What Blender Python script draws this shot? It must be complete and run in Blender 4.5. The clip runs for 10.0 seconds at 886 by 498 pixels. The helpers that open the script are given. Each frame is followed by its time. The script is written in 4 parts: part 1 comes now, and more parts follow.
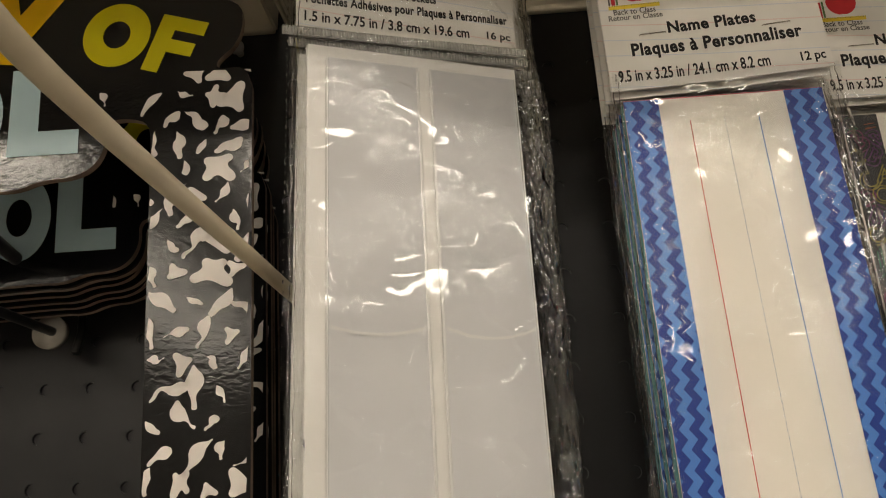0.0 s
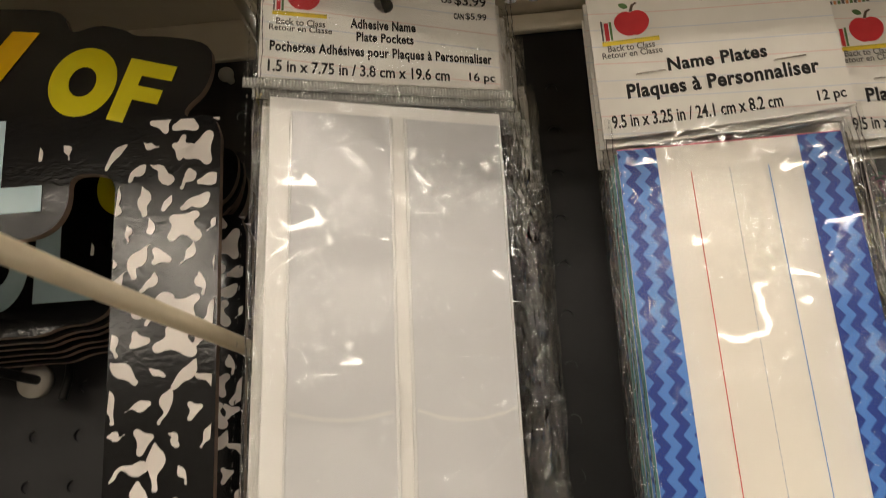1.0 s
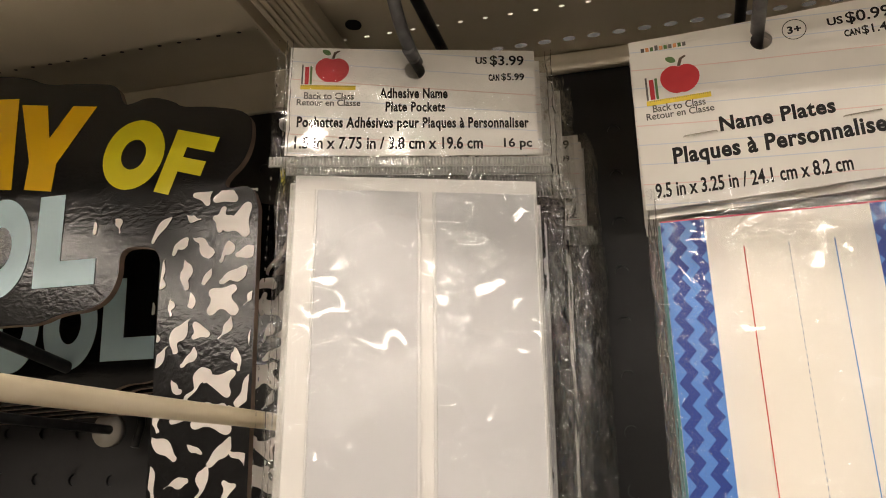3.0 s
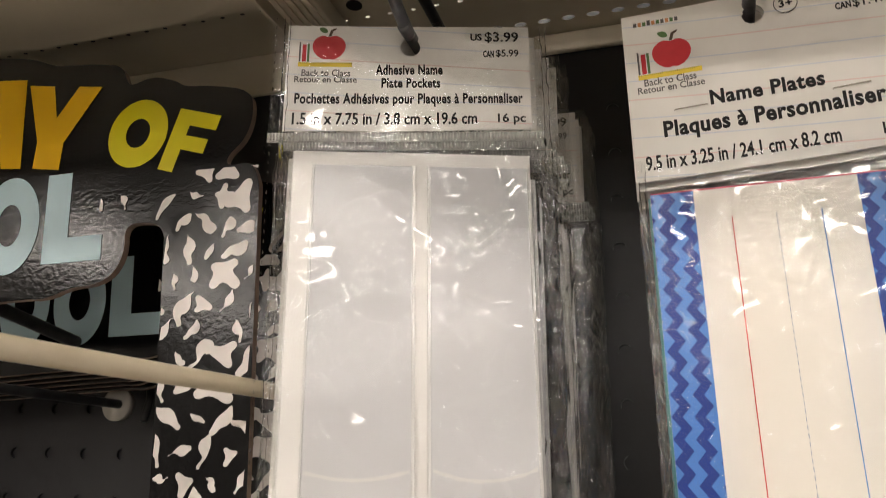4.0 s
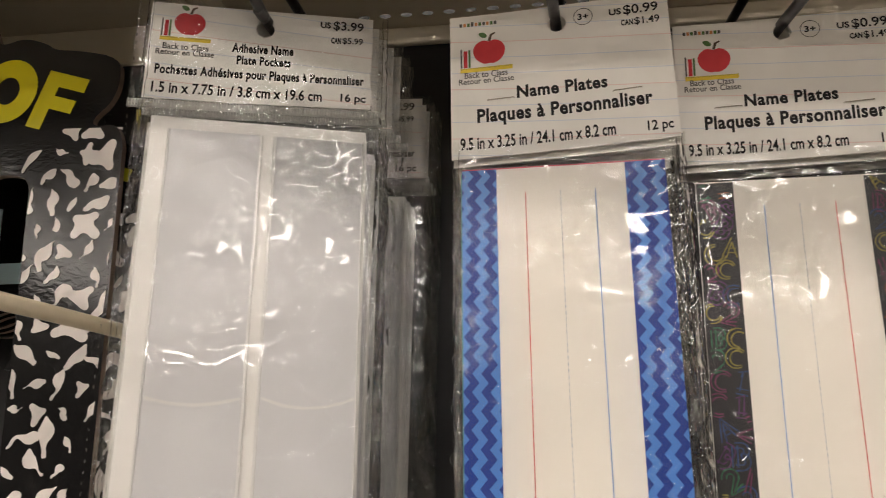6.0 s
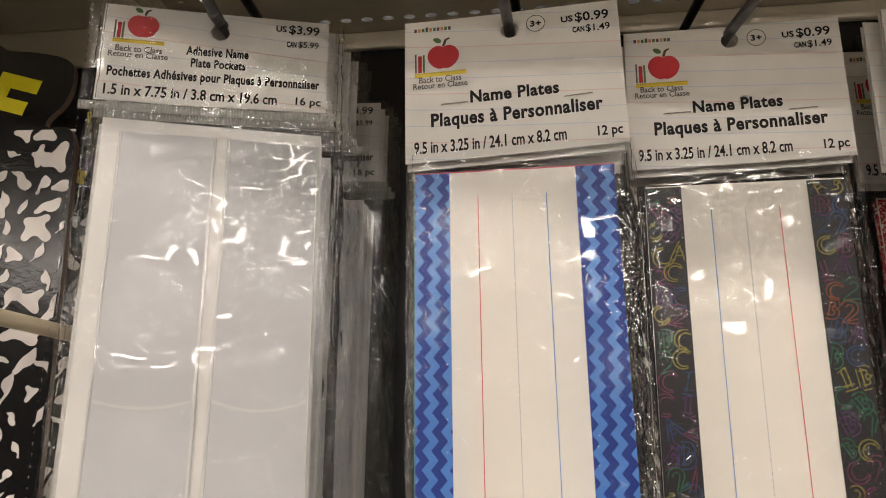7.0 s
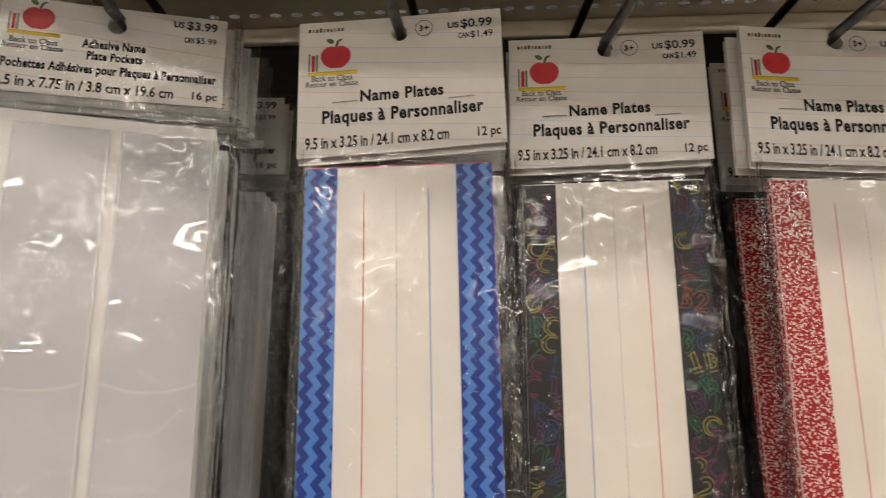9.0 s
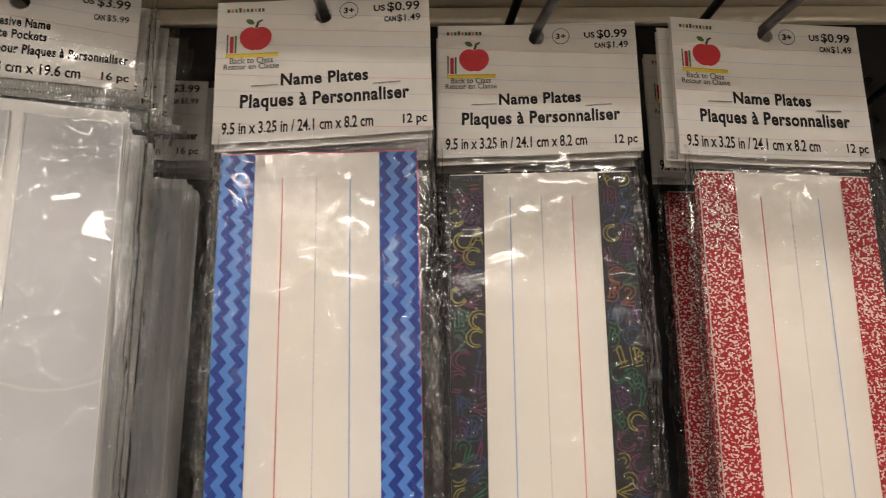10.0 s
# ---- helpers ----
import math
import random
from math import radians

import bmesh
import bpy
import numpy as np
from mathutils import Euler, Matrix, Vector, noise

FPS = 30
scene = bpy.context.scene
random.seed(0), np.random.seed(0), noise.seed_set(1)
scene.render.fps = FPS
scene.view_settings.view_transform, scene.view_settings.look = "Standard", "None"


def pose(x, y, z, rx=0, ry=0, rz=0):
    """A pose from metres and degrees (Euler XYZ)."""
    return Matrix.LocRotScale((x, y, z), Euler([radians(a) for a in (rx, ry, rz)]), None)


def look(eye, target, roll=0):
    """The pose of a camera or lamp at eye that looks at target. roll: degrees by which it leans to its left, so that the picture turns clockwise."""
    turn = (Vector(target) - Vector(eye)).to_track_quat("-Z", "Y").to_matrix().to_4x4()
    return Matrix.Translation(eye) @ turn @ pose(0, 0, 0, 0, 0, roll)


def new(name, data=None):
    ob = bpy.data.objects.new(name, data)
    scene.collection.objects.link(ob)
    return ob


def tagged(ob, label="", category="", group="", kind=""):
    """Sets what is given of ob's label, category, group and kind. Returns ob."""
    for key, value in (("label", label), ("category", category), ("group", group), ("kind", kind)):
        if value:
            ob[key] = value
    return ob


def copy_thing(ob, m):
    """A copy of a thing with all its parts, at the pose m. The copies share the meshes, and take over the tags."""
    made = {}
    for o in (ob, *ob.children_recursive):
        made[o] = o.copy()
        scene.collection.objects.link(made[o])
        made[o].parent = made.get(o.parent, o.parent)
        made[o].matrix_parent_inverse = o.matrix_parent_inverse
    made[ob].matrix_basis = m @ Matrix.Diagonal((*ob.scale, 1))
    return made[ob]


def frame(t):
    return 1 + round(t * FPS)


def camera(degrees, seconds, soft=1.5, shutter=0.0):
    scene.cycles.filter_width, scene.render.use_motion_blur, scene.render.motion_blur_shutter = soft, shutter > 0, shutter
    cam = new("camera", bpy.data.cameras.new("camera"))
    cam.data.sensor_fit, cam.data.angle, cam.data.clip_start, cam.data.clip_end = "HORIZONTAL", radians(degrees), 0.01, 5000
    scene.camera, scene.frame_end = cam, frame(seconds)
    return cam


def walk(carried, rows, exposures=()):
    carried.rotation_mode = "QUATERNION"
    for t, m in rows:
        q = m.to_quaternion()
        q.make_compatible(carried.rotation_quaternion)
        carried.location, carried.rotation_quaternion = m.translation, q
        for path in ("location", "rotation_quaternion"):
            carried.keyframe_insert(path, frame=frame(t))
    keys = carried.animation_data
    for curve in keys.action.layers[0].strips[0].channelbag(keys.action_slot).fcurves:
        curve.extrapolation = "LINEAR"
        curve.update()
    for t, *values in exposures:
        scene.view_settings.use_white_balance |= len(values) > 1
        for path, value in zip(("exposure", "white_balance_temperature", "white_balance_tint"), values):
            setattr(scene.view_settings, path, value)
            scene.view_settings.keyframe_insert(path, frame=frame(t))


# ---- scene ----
cam = camera(62.2, 10.0, soft=0.95, shutter=0.5)
PATH = [
    (0, (0.038, 0.032, 1.524), (-0.102, 1.916, 2.182), -1.6),
    (0.5, (0.044, 0.039, 1.535), (-0.121, 1.933, 2.153), -1.6),
    (1, (0.061, 0.045, 1.56), (-0.189, 1.934, 2.169), -1.1),
    (1.5, (0.071, 0.053, 1.578), (-0.295, 1.927, 2.172), 0.1),
    (2, (0.077, 0.053, 1.586), (-0.368, 1.908, 2.187), 0.7),
    (3.5, (0.093, 0.052, 1.592), (-0.473, 1.877, 2.181), 1.0),
    (4, (0.096, 0.051, 1.585), (-0.482, 1.881, 2.149), 1.1),
    (4.5, (0.098, 0.045, 1.576), (-0.47, 1.889, 2.105), 1.4),
    (5, (0.107, 0.031, 1.565), (-0.389, 1.898, 2.08), 1.8),
    (5.5, (0.125, 0.023, 1.567), (-0.278, 1.91, 2.092), 1.8),
    (6, (0.135, 0.023, 1.565), (-0.209, 1.919, 2.101), 1.5),
    (7.5, (0.145, 0.021, 1.563), (-0.114, 1.926, 2.115), 0.9),
    (8, (0.144, 0.017, 1.561), (-0.104, 1.926, 2.104), 0.9),
    (8.5, (0.156, 0.008, 1.56), (-0.057, 1.921, 2.101), 0.8),
    (9, (0.17, 0.007, 1.559), (0.046, 1.932, 2.089), 0.4),
    (9.5, (0.175, 0.012, 1.561), (0.131, 1.943, 2.08), -0.1),
    (10, (0.184, 0.017, 1.561), (0.174, 1.951, 2.072), -0.1),
]
EXPOSURES = [(0, -0.06, 7150, 5), (0.6, 0.06, 7100, 5), (1.2, 0.30, 7200, 7), (2.0, 0.53, 7600, 9), (3.5, 0.51, 6700, 9), (4.5, 0.42, 6550, 8), (5.5, 0.24, 6650, 9), (7.5, 0.17, 6650, 9), (9.5, 0.06, 6750, 10), (10, 0.12, 6750, 10)]
walk(cam, [(t, look(eye, target, roll)) for t, eye, target, roll in PATH], EXPOSURES)

# ---- world, light, exposure ----
world = bpy.data.worlds.new("world")
scene.world = world
world.use_nodes = True
world.node_tree.nodes["Background"].inputs[0].default_value = (0.9, 0.95, 1.0, 1)
world.node_tree.nodes["Background"].inputs[1].default_value = 0.03
LAMP_GLOW = 26.5
LAMP_COLOUR = (1.0, 0.905, 0.835)


# ---- materials ----
class Mat:
    """A node material with short calls."""

    def __init__(self, name):
        self.m = bpy.data.materials.new(name)
        self.m.use_nodes = True
        self.t = self.m.node_tree
        self.b = self.t.nodes["Principled BSDF"]
        self.out = self.t.nodes["Material Output"]
        self.c = None

    def n(self, kind, **sets):
        node = self.t.nodes.new("ShaderNode" + kind)
        for k, v in sets.items():
            if k in ("operation", "data_type", "blend_type", "feature", "noise_dimensions", "wave_type", "bands_direction", "distance"):
                setattr(node, k, v)
            else:
                node.inputs[k].default_value = v
        return node

    def l(self, a, b):
        self.t.links.new(a, b)

    def coords(self, scale=(1, 1, 1)):
        if self.c is None:
            self.c = self.n("TexCoord").outputs["Object"]
        mp = self.n("Mapping", Scale=scale)
        self.l(self.c, mp.inputs["Vector"])
        return mp.outputs[0]

    def noise(self, scale, detail=3.0, distortion=0.0, stretch=(1, 1, 1), rough=0.5):
        nz = self.n("TexNoise", Scale=scale, Detail=detail, Distortion=distortion, Roughness=rough)
        self.l(self.coords(stretch), nz.inputs["Vector"])
        return nz.outputs["Fac"]

    def ramp(self, fac, stops):
        r = self.n("ValToRGB")
        e = r.color_ramp.elements
        while len(e) < len(stops):
            e.new(0.5)
        for el, (p, c) in zip(e, stops):
            el.position, el.color = p, (*c, 1)
        self.l(fac, r.inputs[0])
        return r.outputs[0]

    def math(self, op, a, b=None):
        nd = self.n("Math", operation=op)
        for i, v in enumerate((a, b)):
            if v is None:
                continue
            if isinstance(v, (int, float)):
                nd.inputs[i].default_value = v
            else:
                self.l(v, nd.inputs[i])
        return nd.outputs[0]

    def mix(self, fac, a, b):
        nd = self.n("Mix", data_type="RGBA")
        for i, v in ((0, fac), (6, a), (7, b)):
            if isinstance(v, (int, float)):
                nd.inputs[i].default_value = v
            elif isinstance(v, tuple):
                nd.inputs[i].default_value = (*v, 1)
            else:
                self.l(v, nd.inputs[i])
        return nd.outputs[2]

    def bump(self, height, strength=0.3, dist=0.001):
        bp = self.n("Bump", Strength=strength, Distance=dist)
        self.l(height, bp.inputs["Height"])
        self.l(bp.outputs[0], self.b.inputs["Normal"])
        return bp.outputs[0]

    def base(self, colour, rough=0.5, metal=0.0, spec=0.5):
        if isinstance(colour, tuple):
            self.b.inputs["Base Color"].default_value = (*colour, 1)
        else:
            self.l(colour, self.b.inputs["Base Color"])
        if isinstance(rough, (int, float)):
            self.b.inputs["Roughness"].default_value = rough
        else:
            self.l(rough, self.b.inputs["Roughness"])
        self.b.inputs["Metallic"].default_value = metal
        self.b.inputs["Specular IOR Level"].default_value = spec
        return self

    def axes(self):
        sp = self.n("SeparateXYZ")
        self.l(self.coords(), sp.inputs[0])
        return sp.outputs


def mottled(name, dark, light, scale, rough=0.5, metal=0.0, bump=0.2, fine=900, spec=0.5, dist=0.0004):
    k = Mat(name)
    a = k.noise(scale, 4)
    k.base(k.ramp(a, [(0.3, dark), (0.7, light)]), rough, metal, spec)
    if bump:
        k.bump(k.noise(fine, 3), bump, dist)
    return k.m


M = {}
M["paint_beige"] = mottled("beige_shelf_paint", (0.52, 0.46, 0.35), (0.60, 0.53, 0.41), 9, 0.36, 0, 0.12, 700)
M["board"] = mottled("black_hardboard", (0.009, 0.009, 0.011), (0.015, 0.015, 0.017), 30, 0.40, 0, 0.30, 90, 0.48, 0.0008)
M["hole_dark"] = mottled("board_backing", (0.004, 0.004, 0.004), (0.007, 0.007, 0.007), 40, 0.8, 0, 0)
M["panel_white"] = mottled("white_back_panel", (0.72, 0.70, 0.66), (0.80, 0.78, 0.74), 6, 0.5, 0, 0.1)
M["steel"] = mottled("grey_coated_steel", (0.10, 0.10, 0.105), (0.17, 0.17, 0.175), 160, 0.32, 0.75, 0.15, 1500)
M["dark_steel"] = mottled("dark_steel", (0.025, 0.025, 0.027), (0.05, 0.05, 0.05), 160, 0.35, 0.6, 0.1, 1500)
M["hook_white"] = mottled("cream_plastic_coat", (0.70, 0.60, 0.43), (0.78, 0.68, 0.50), 60, 0.35, 0, 0.1, 900)
M["staple"] = mottled("bright_staple_wire", (0.55, 0.53, 0.50), (0.7, 0.68, 0.64), 900, 0.25, 1.0, 0)
M["ink"] = mottled("black_ink", (0.007, 0.006, 0.006), (0.013, 0.012, 0.012), 300, 0.5, 0, 0, spec=0.25)
M["ink_grey"] = mottled("grey_ink", (0.08, 0.07, 0.065), (0.11, 0.10, 0.09), 300, 0.5, 0, 0)
M["apple_red"] = mottled("apple_red_ink", (0.52, 0.012, 0.02), (0.60, 0.02, 0.03), 120, 0.45, 0, 0)
M["leaf_green"] = mottled("leaf_green_ink", (0.06, 0.14, 0.03), (0.09, 0.18, 0.05), 200, 0.45, 0, 0)
M["stem_brown"] = mottled("stem_brown_ink", (0.06, 0.03, 0.015), (0.08, 0.045, 0.02), 200, 0.45, 0, 0)
M["ruler_yellow"] = mottled("ruler_yellow_ink", (0.75, 0.55, 0.03), (0.82, 0.62, 0.05), 200, 0.45, 0, 0)
M["ink_red"] = mottled("red_line_ink", (0.62, 0.05, 0.06), (0.68, 0.08, 0.08), 300, 0.5, 0, 0)
M["ink_blue"] = mottled("blue_line_ink", (0.10, 0.28, 0.62), (0.14, 0.33, 0.68), 300, 0.5, 0, 0)
M["ink_dash"] = mottled("grey_blue_dash_ink", (0.28, 0.33, 0.42), (0.34, 0.38, 0.46), 300, 0.5, 0, 0)
M["ink_orange"] = mottled("orange_ink", (0.60, 0.22, 0.08), (0.66, 0.27, 0.10), 300, 0.5, 0, 0)
M["amber"] = mottled("amber_print", (0.80, 0.45, 0.005), (0.86, 0.51, 0.009), 30, 0.3, 0, 0.15, 500)
M["olive_yellow"] = mottled("yellow_print", (0.60, 0.52, 0.008), (0.66, 0.58, 0.012), 30, 0.3, 0, 0.15, 500)
M["pale_blue"] = mottled("pale_blue_print", (0.42, 0.58, 0.64), (0.47, 0.63, 0.69), 30, 0.3, 0, 0.15, 500)
M["board_edge"] = mottled("brown_board_edge", (0.16, 0.11, 0.08), (0.22, 0.15, 0.11), 200, 0.7, 0, 0.3, 900)
M["knob_grey"] = mottled("off_white_knob", (0.42, 0.41, 0.38), (0.48, 0.46, 0.43), 90, 0.35, 0, 0.1)
M["clear_disc"] = mottled("cloudy_clear_plastic", (0.30, 0.28, 0.25), (0.36, 0.34, 0.31), 80, 0.15, 0, 0)
M["floor"] = mottled("grey_floor", (0.31, 0.29, 0.26), (0.38, 0.36, 0.32), 2, 0.35, 0, 0.05)
M["ceiling"] = mottled("white_ceiling", (0.22, 0.215, 0.20), (0.27, 0.263, 0.25), 3, 0.9, 0, 0)
M["wall"] = mottled("grey_wall", (0.12, 0.113, 0.103), (0.17, 0.16, 0.145), 2, 0.8, 0, 0)
M["pocket"] = mottled("milky_pocket_film", (0.585, 0.582, 0.592), (0.645, 0.642, 0.652), 25, 0.42, 0, 0.22, 28, 0.28, 0.003)
M["weld"] = mottled("clear_weld", (0.70, 0.69, 0.67), (0.76, 0.75, 0.73), 50, 0.15, 0, 0.2, 300)
M["sheet_white"] = mottled("white_backing_sheet", (0.78, 0.76, 0.73), (0.83, 0.81, 0.78), 40, 0.45, 0, 0.1, 700)
M["plate_white"] = mottled("cream_white_card", (0.78, 0.74, 0.67), (0.82, 0.78, 0.71), 40, 0.4, 0, 0.08, 900)
M["plate_teal"] = mottled("teal_card", (0.05, 0.20, 0.21), (0.08, 0.26, 0.26), 90, 0.4, 0, 0)
M["plate_pink"] = mottled("pink_card", (0.55, 0.06, 0.12), (0.62, 0.10, 0.16), 90, 0.4, 0, 0)
M["chalk_black"] = mottled("chalkboard_print", (0.007, 0.007, 0.009), (0.016, 0.015, 0.018), 70, 0.4, 0, 0)
CHALK = []
for nm, c in (("yellow", (0.62, 0.52, 0.10)), ("green", (0.05, 0.30, 0.15)), ("purple", (0.22, 0.06, 0.26)), ("orange", (0.55, 0.15, 0.06)), ("blue", (0.05, 0.12, 0.36)), ("magenta", (0.36, 0.06, 0.20))):
    M["chalk_" + nm] = mottled("chalk_" + nm, tuple(v * 0.20 for v in c), tuple(v * 0.48 for v in c), 700, 0.6, 0, 0)
    CHALK.append(M["chalk_" + nm])


def emitter(name, colour, strength):
    k = Mat(name)
    k.base((0.8, 0.8, 0.8), 0.5)
    k.b.inputs["Emission Color"].default_value = (*colour, 1)
    k.b.inputs["Emission Strength"].default_value = strength
    return k.m


M["lamp"] = emitter("glowing_diffuser", LAMP_COLOUR, LAMP_GLOW)


def card_material():
    """Header card: warm white with faint ruled lines, as on writing paper."""
    k = Mat("ruled_header_card")
    x, y, z = k.axes()
    ph = k.math("FRACT", k.math("DIVIDE", z, 0.0074))
    line = k.math("LESS_THAN", ph, 0.055)
    row = k.math("FRACT", k.math("DIVIDE", z, 0.0222))
    red = k.math("GREATER_THAN", row, 0.66)
    tint = k.mix(red, (0.62, 0.64, 0.70), (0.76, 0.56, 0.52))
    paper = k.ramp(k.noise(60, 4), [(0.3, (0.76, 0.73, 0.68)), (0.7, (0.81, 0.78, 0.73))])
    k.base(k.mix(line, paper, tint), 0.38)
    k.bump(k.noise(500, 3), 0.06, 0.0003)
    return k.m


M["card"] = card_material()


def chevron_material():
    k = Mat("blue_chevron_print")
    x, y, z = k.axes()
    # bands run up the plate and swing from side to side
    tri2 = k.math("PINGPONG", z, 0.0034)
    s2 = k.math("FRACT", k.math("DIVIDE", k.math("ADD", x, k.math("MULTIPLY", tri2, 0.80)), 0.0068))
    f = k.math("GREATER_THAN", s2, 0.5)
    k.base(k.mix(f, (0.003, 0.034, 0.25), (0.065, 0.215, 0.59)), 0.4)
    return k.m


M["chevron"] = chevron_material()


def fleck_material(name, dark, light, scale, cut, rough, distortion=0.6, detail=0.6):
    k = Mat(name)
    f = k.noise(scale, detail, distortion)
    f = k.ramp(f, [(cut - 0.008, (0, 0, 0)), (cut + 0.008, (1, 1, 1))])
    k.base(k.mix(f, dark, light), rough, 0.0, 0.4)
    return k.m


def gloss_print(name, dark, light, rough):
    """Laminated print with the orange-peel relief of its board."""
    k = Mat(name)
    k.base(k.ramp(k.noise(60, 3), [(0.3, dark), (0.7, light)]), rough, 0.0, 0.6)
    peel = k.math("ADD", k.noise(380, 1.5, 0.3, (0.9, 1, 1.3)), k.math("MULTIPLY", k.noise(90, 2), 0.8))
    k.bump(peel, 0.06, 0.0012)
    return k.m


M["fleck_red"] = fleck_material("red_speckled_print", (0.38, 0.008, 0.016), (0.78, 0.62, 0.56), 1000, 0.562, 0.4, 0.25)
M["sign_black"] = gloss_print("black_gloss_print", (0.004, 0.004, 0.0045), (0.007, 0.007, 0.0075), 0.14)
M["sign_white"] = gloss_print("white_fleck_print", (0.70, 0.65, 0.61), (0.76, 0.71, 0.67), 0.2)


def film_material(name, wrinkle, scale, strength, tint=(1, 1, 1), gloss_rough=0.05, gain=1.0, stretch=(1, 1, 1), creases=0.0, crumple=0.0):
    """Thin clear film: lets light through and mirrors the lamps by its gloss. creases: the height of a few sharp folds; crumple: of fine wrinkles in patches."""
    k = Mat(name)
    k.t.nodes.remove(k.b)
    own = k.n("VectorMath", operation="ADD")
    k.l(k.n("TexCoord").outputs["Object"], own.inputs[0])
    shift = k.math("MULTIPLY", k.n("ObjectInfo").outputs["Random"], 7.0)
    k.l(shift, own.inputs[1])
    k.c = own.outputs[0]
    clear = k.n("BsdfTransparent", Color=(*tint, 1))
    gloss = k.n("BsdfGlossy", Roughness=gloss_rough)
    fres = k.n("Fresnel", IOR=1.55)
    height = k.math("MULTIPLY", k.noise(scale, 1.5, 0.4, stretch), strength * wrinkle)
    if creases:
        bend = k.n("TexNoise", Scale=55, Detail=2)
        k.l(k.coords(), bend.inputs["Vector"])
        away = k.n("VectorMath", operation="SCALE")
        k.l(bend.outputs["Color"], away.inputs[0])
        away.inputs["Scale"].default_value = 0.016
        bent = k.n("VectorMath", operation="ADD")
        k.l(k.coords(), bent.inputs[0])
        k.l(away.outputs[0], bent.inputs[1])
        fold = k.n("TexVoronoi", feature="DISTANCE_TO_EDGE", Scale=34)
        k.l(bent.outputs[0], fold.inputs["Vector"])
        line = k.ramp(fold.outputs["Distance"], [(0.0, (1, 1, 1)), (0.055, (0, 0, 0))])
        some = k.ramp(k.noise(26, 1), [(0.45, (0, 0, 0)), (0.56, (1, 1, 1))])
        height = k.math("ADD", height, k.math("MULTIPLY", k.math("MULTIPLY", line, some), creases))
    if crumple:
        patch = k.ramp(k.noise(38, 1.5), [(0.52, (0, 0, 0)), (0.64, (1, 1, 1))])
        height = k.math("ADD", height, k.math("MULTIPLY", k.math("MULTIPLY", k.noise(210, 2, 0.8, (1, 1, 1.8)), patch), crumple))
    bp = k.n("Bump", Strength=1.0, Distance=1.0)
    k.l(height, bp.inputs["Height"])
    k.l(bp.outputs[0], gloss.inputs["Normal"])
    k.l(bp.outputs[0], fres.inputs["Normal"])
    mixer = k.n("MixShader")
    k.l(k.math("MINIMUM", k.math("MULTIPLY", fres.outputs[0], gain), 1.0), mixer.inputs[0])
    k.l(clear.outputs[0], mixer.inputs[1])
    k.l(gloss.outputs[0], mixer.inputs[2])
    k.l(mixer.outputs[0], k.out.inputs["Surface"])
    return k.m


def seam_material():
    """Heat-sealed film: cloudy, ribbed, with a gloss of its own."""
    k = Mat("cloudy_heat_seal")
    k.base((0.75, 0.74, 0.71), 0.12)
    clear = k.n("BsdfTransparent", Color=(0.96, 0.96, 0.95, 1))
    mixer = k.n("MixShader", Fac=0.40)
    k.l(clear.outputs[0], mixer.inputs[1])
    k.l(k.b.outputs[0], mixer.inputs[2])
    k.l(mixer.outputs[0], k.out.inputs["Surface"])
    return k.m


M["seam"] = seam_material()
M["bead"] = film_material("clear_welded_rim", 0.001, 400, 0.5, (0.97, 0.97, 0.96), 0.05, 1.6)
M["film"] = film_material("clear_bag_film", 0.0010, 50, 0.08, (1, 1, 1), 0.022, 1.15, creases=0.0006, crumple=0.0006)
M["film_edge"] = film_material("crumpled_bag_edge", 0.0075, 120, 1.0, (0.97, 0.97, 0.96), 0.02, 1.7, (1.5, 1, 0.8), creases=0.0008)


# ---- mesh helpers ----
def link(name, bm, material, parent=None, label="", smooth=False):
    me = bpy.data.meshes.new(name)
    bm.to_mesh(me)
    bm.free()
    for mt in material if isinstance(material, (list, tuple)) else [material]:
        me.materials.append(mt)
    if smooth:
        for p in me.polygons:
            p.use_smooth = True
    ob = new(name, me)
    if parent:
        ob.parent = parent
    return tagged(ob, label)


def part(name, bm, material, parent, label="", smooth=False):
    return link(name, bm, material, parent, label, smooth)


def empty(name, m, label, category, group="", kind=""):
    ob = new(name)
    ob.empty_display_size = 0.02
    ob.matrix_basis = m
    return tagged(ob, label, category, group, kind)


def box(bm, x0, x1, y0, y1, z0, z1, bevel=0.0):
    r = bmesh.ops.create_cube(bm, size=1.0)
    vs = r["verts"]
    for v in vs:
        v.co = Vector((x0 if v.co.x < 0 else x1, y0 if v.co.y < 0 else y1, z0 if v.co.z < 0 else z1))
    if bevel:
        es = list({e for v in vs for e in v.link_edges})
        bmesh.ops.bevel(bm, geom=es, offset=bevel, segments=2, affect="EDGES", profile=0.5)
    return bm


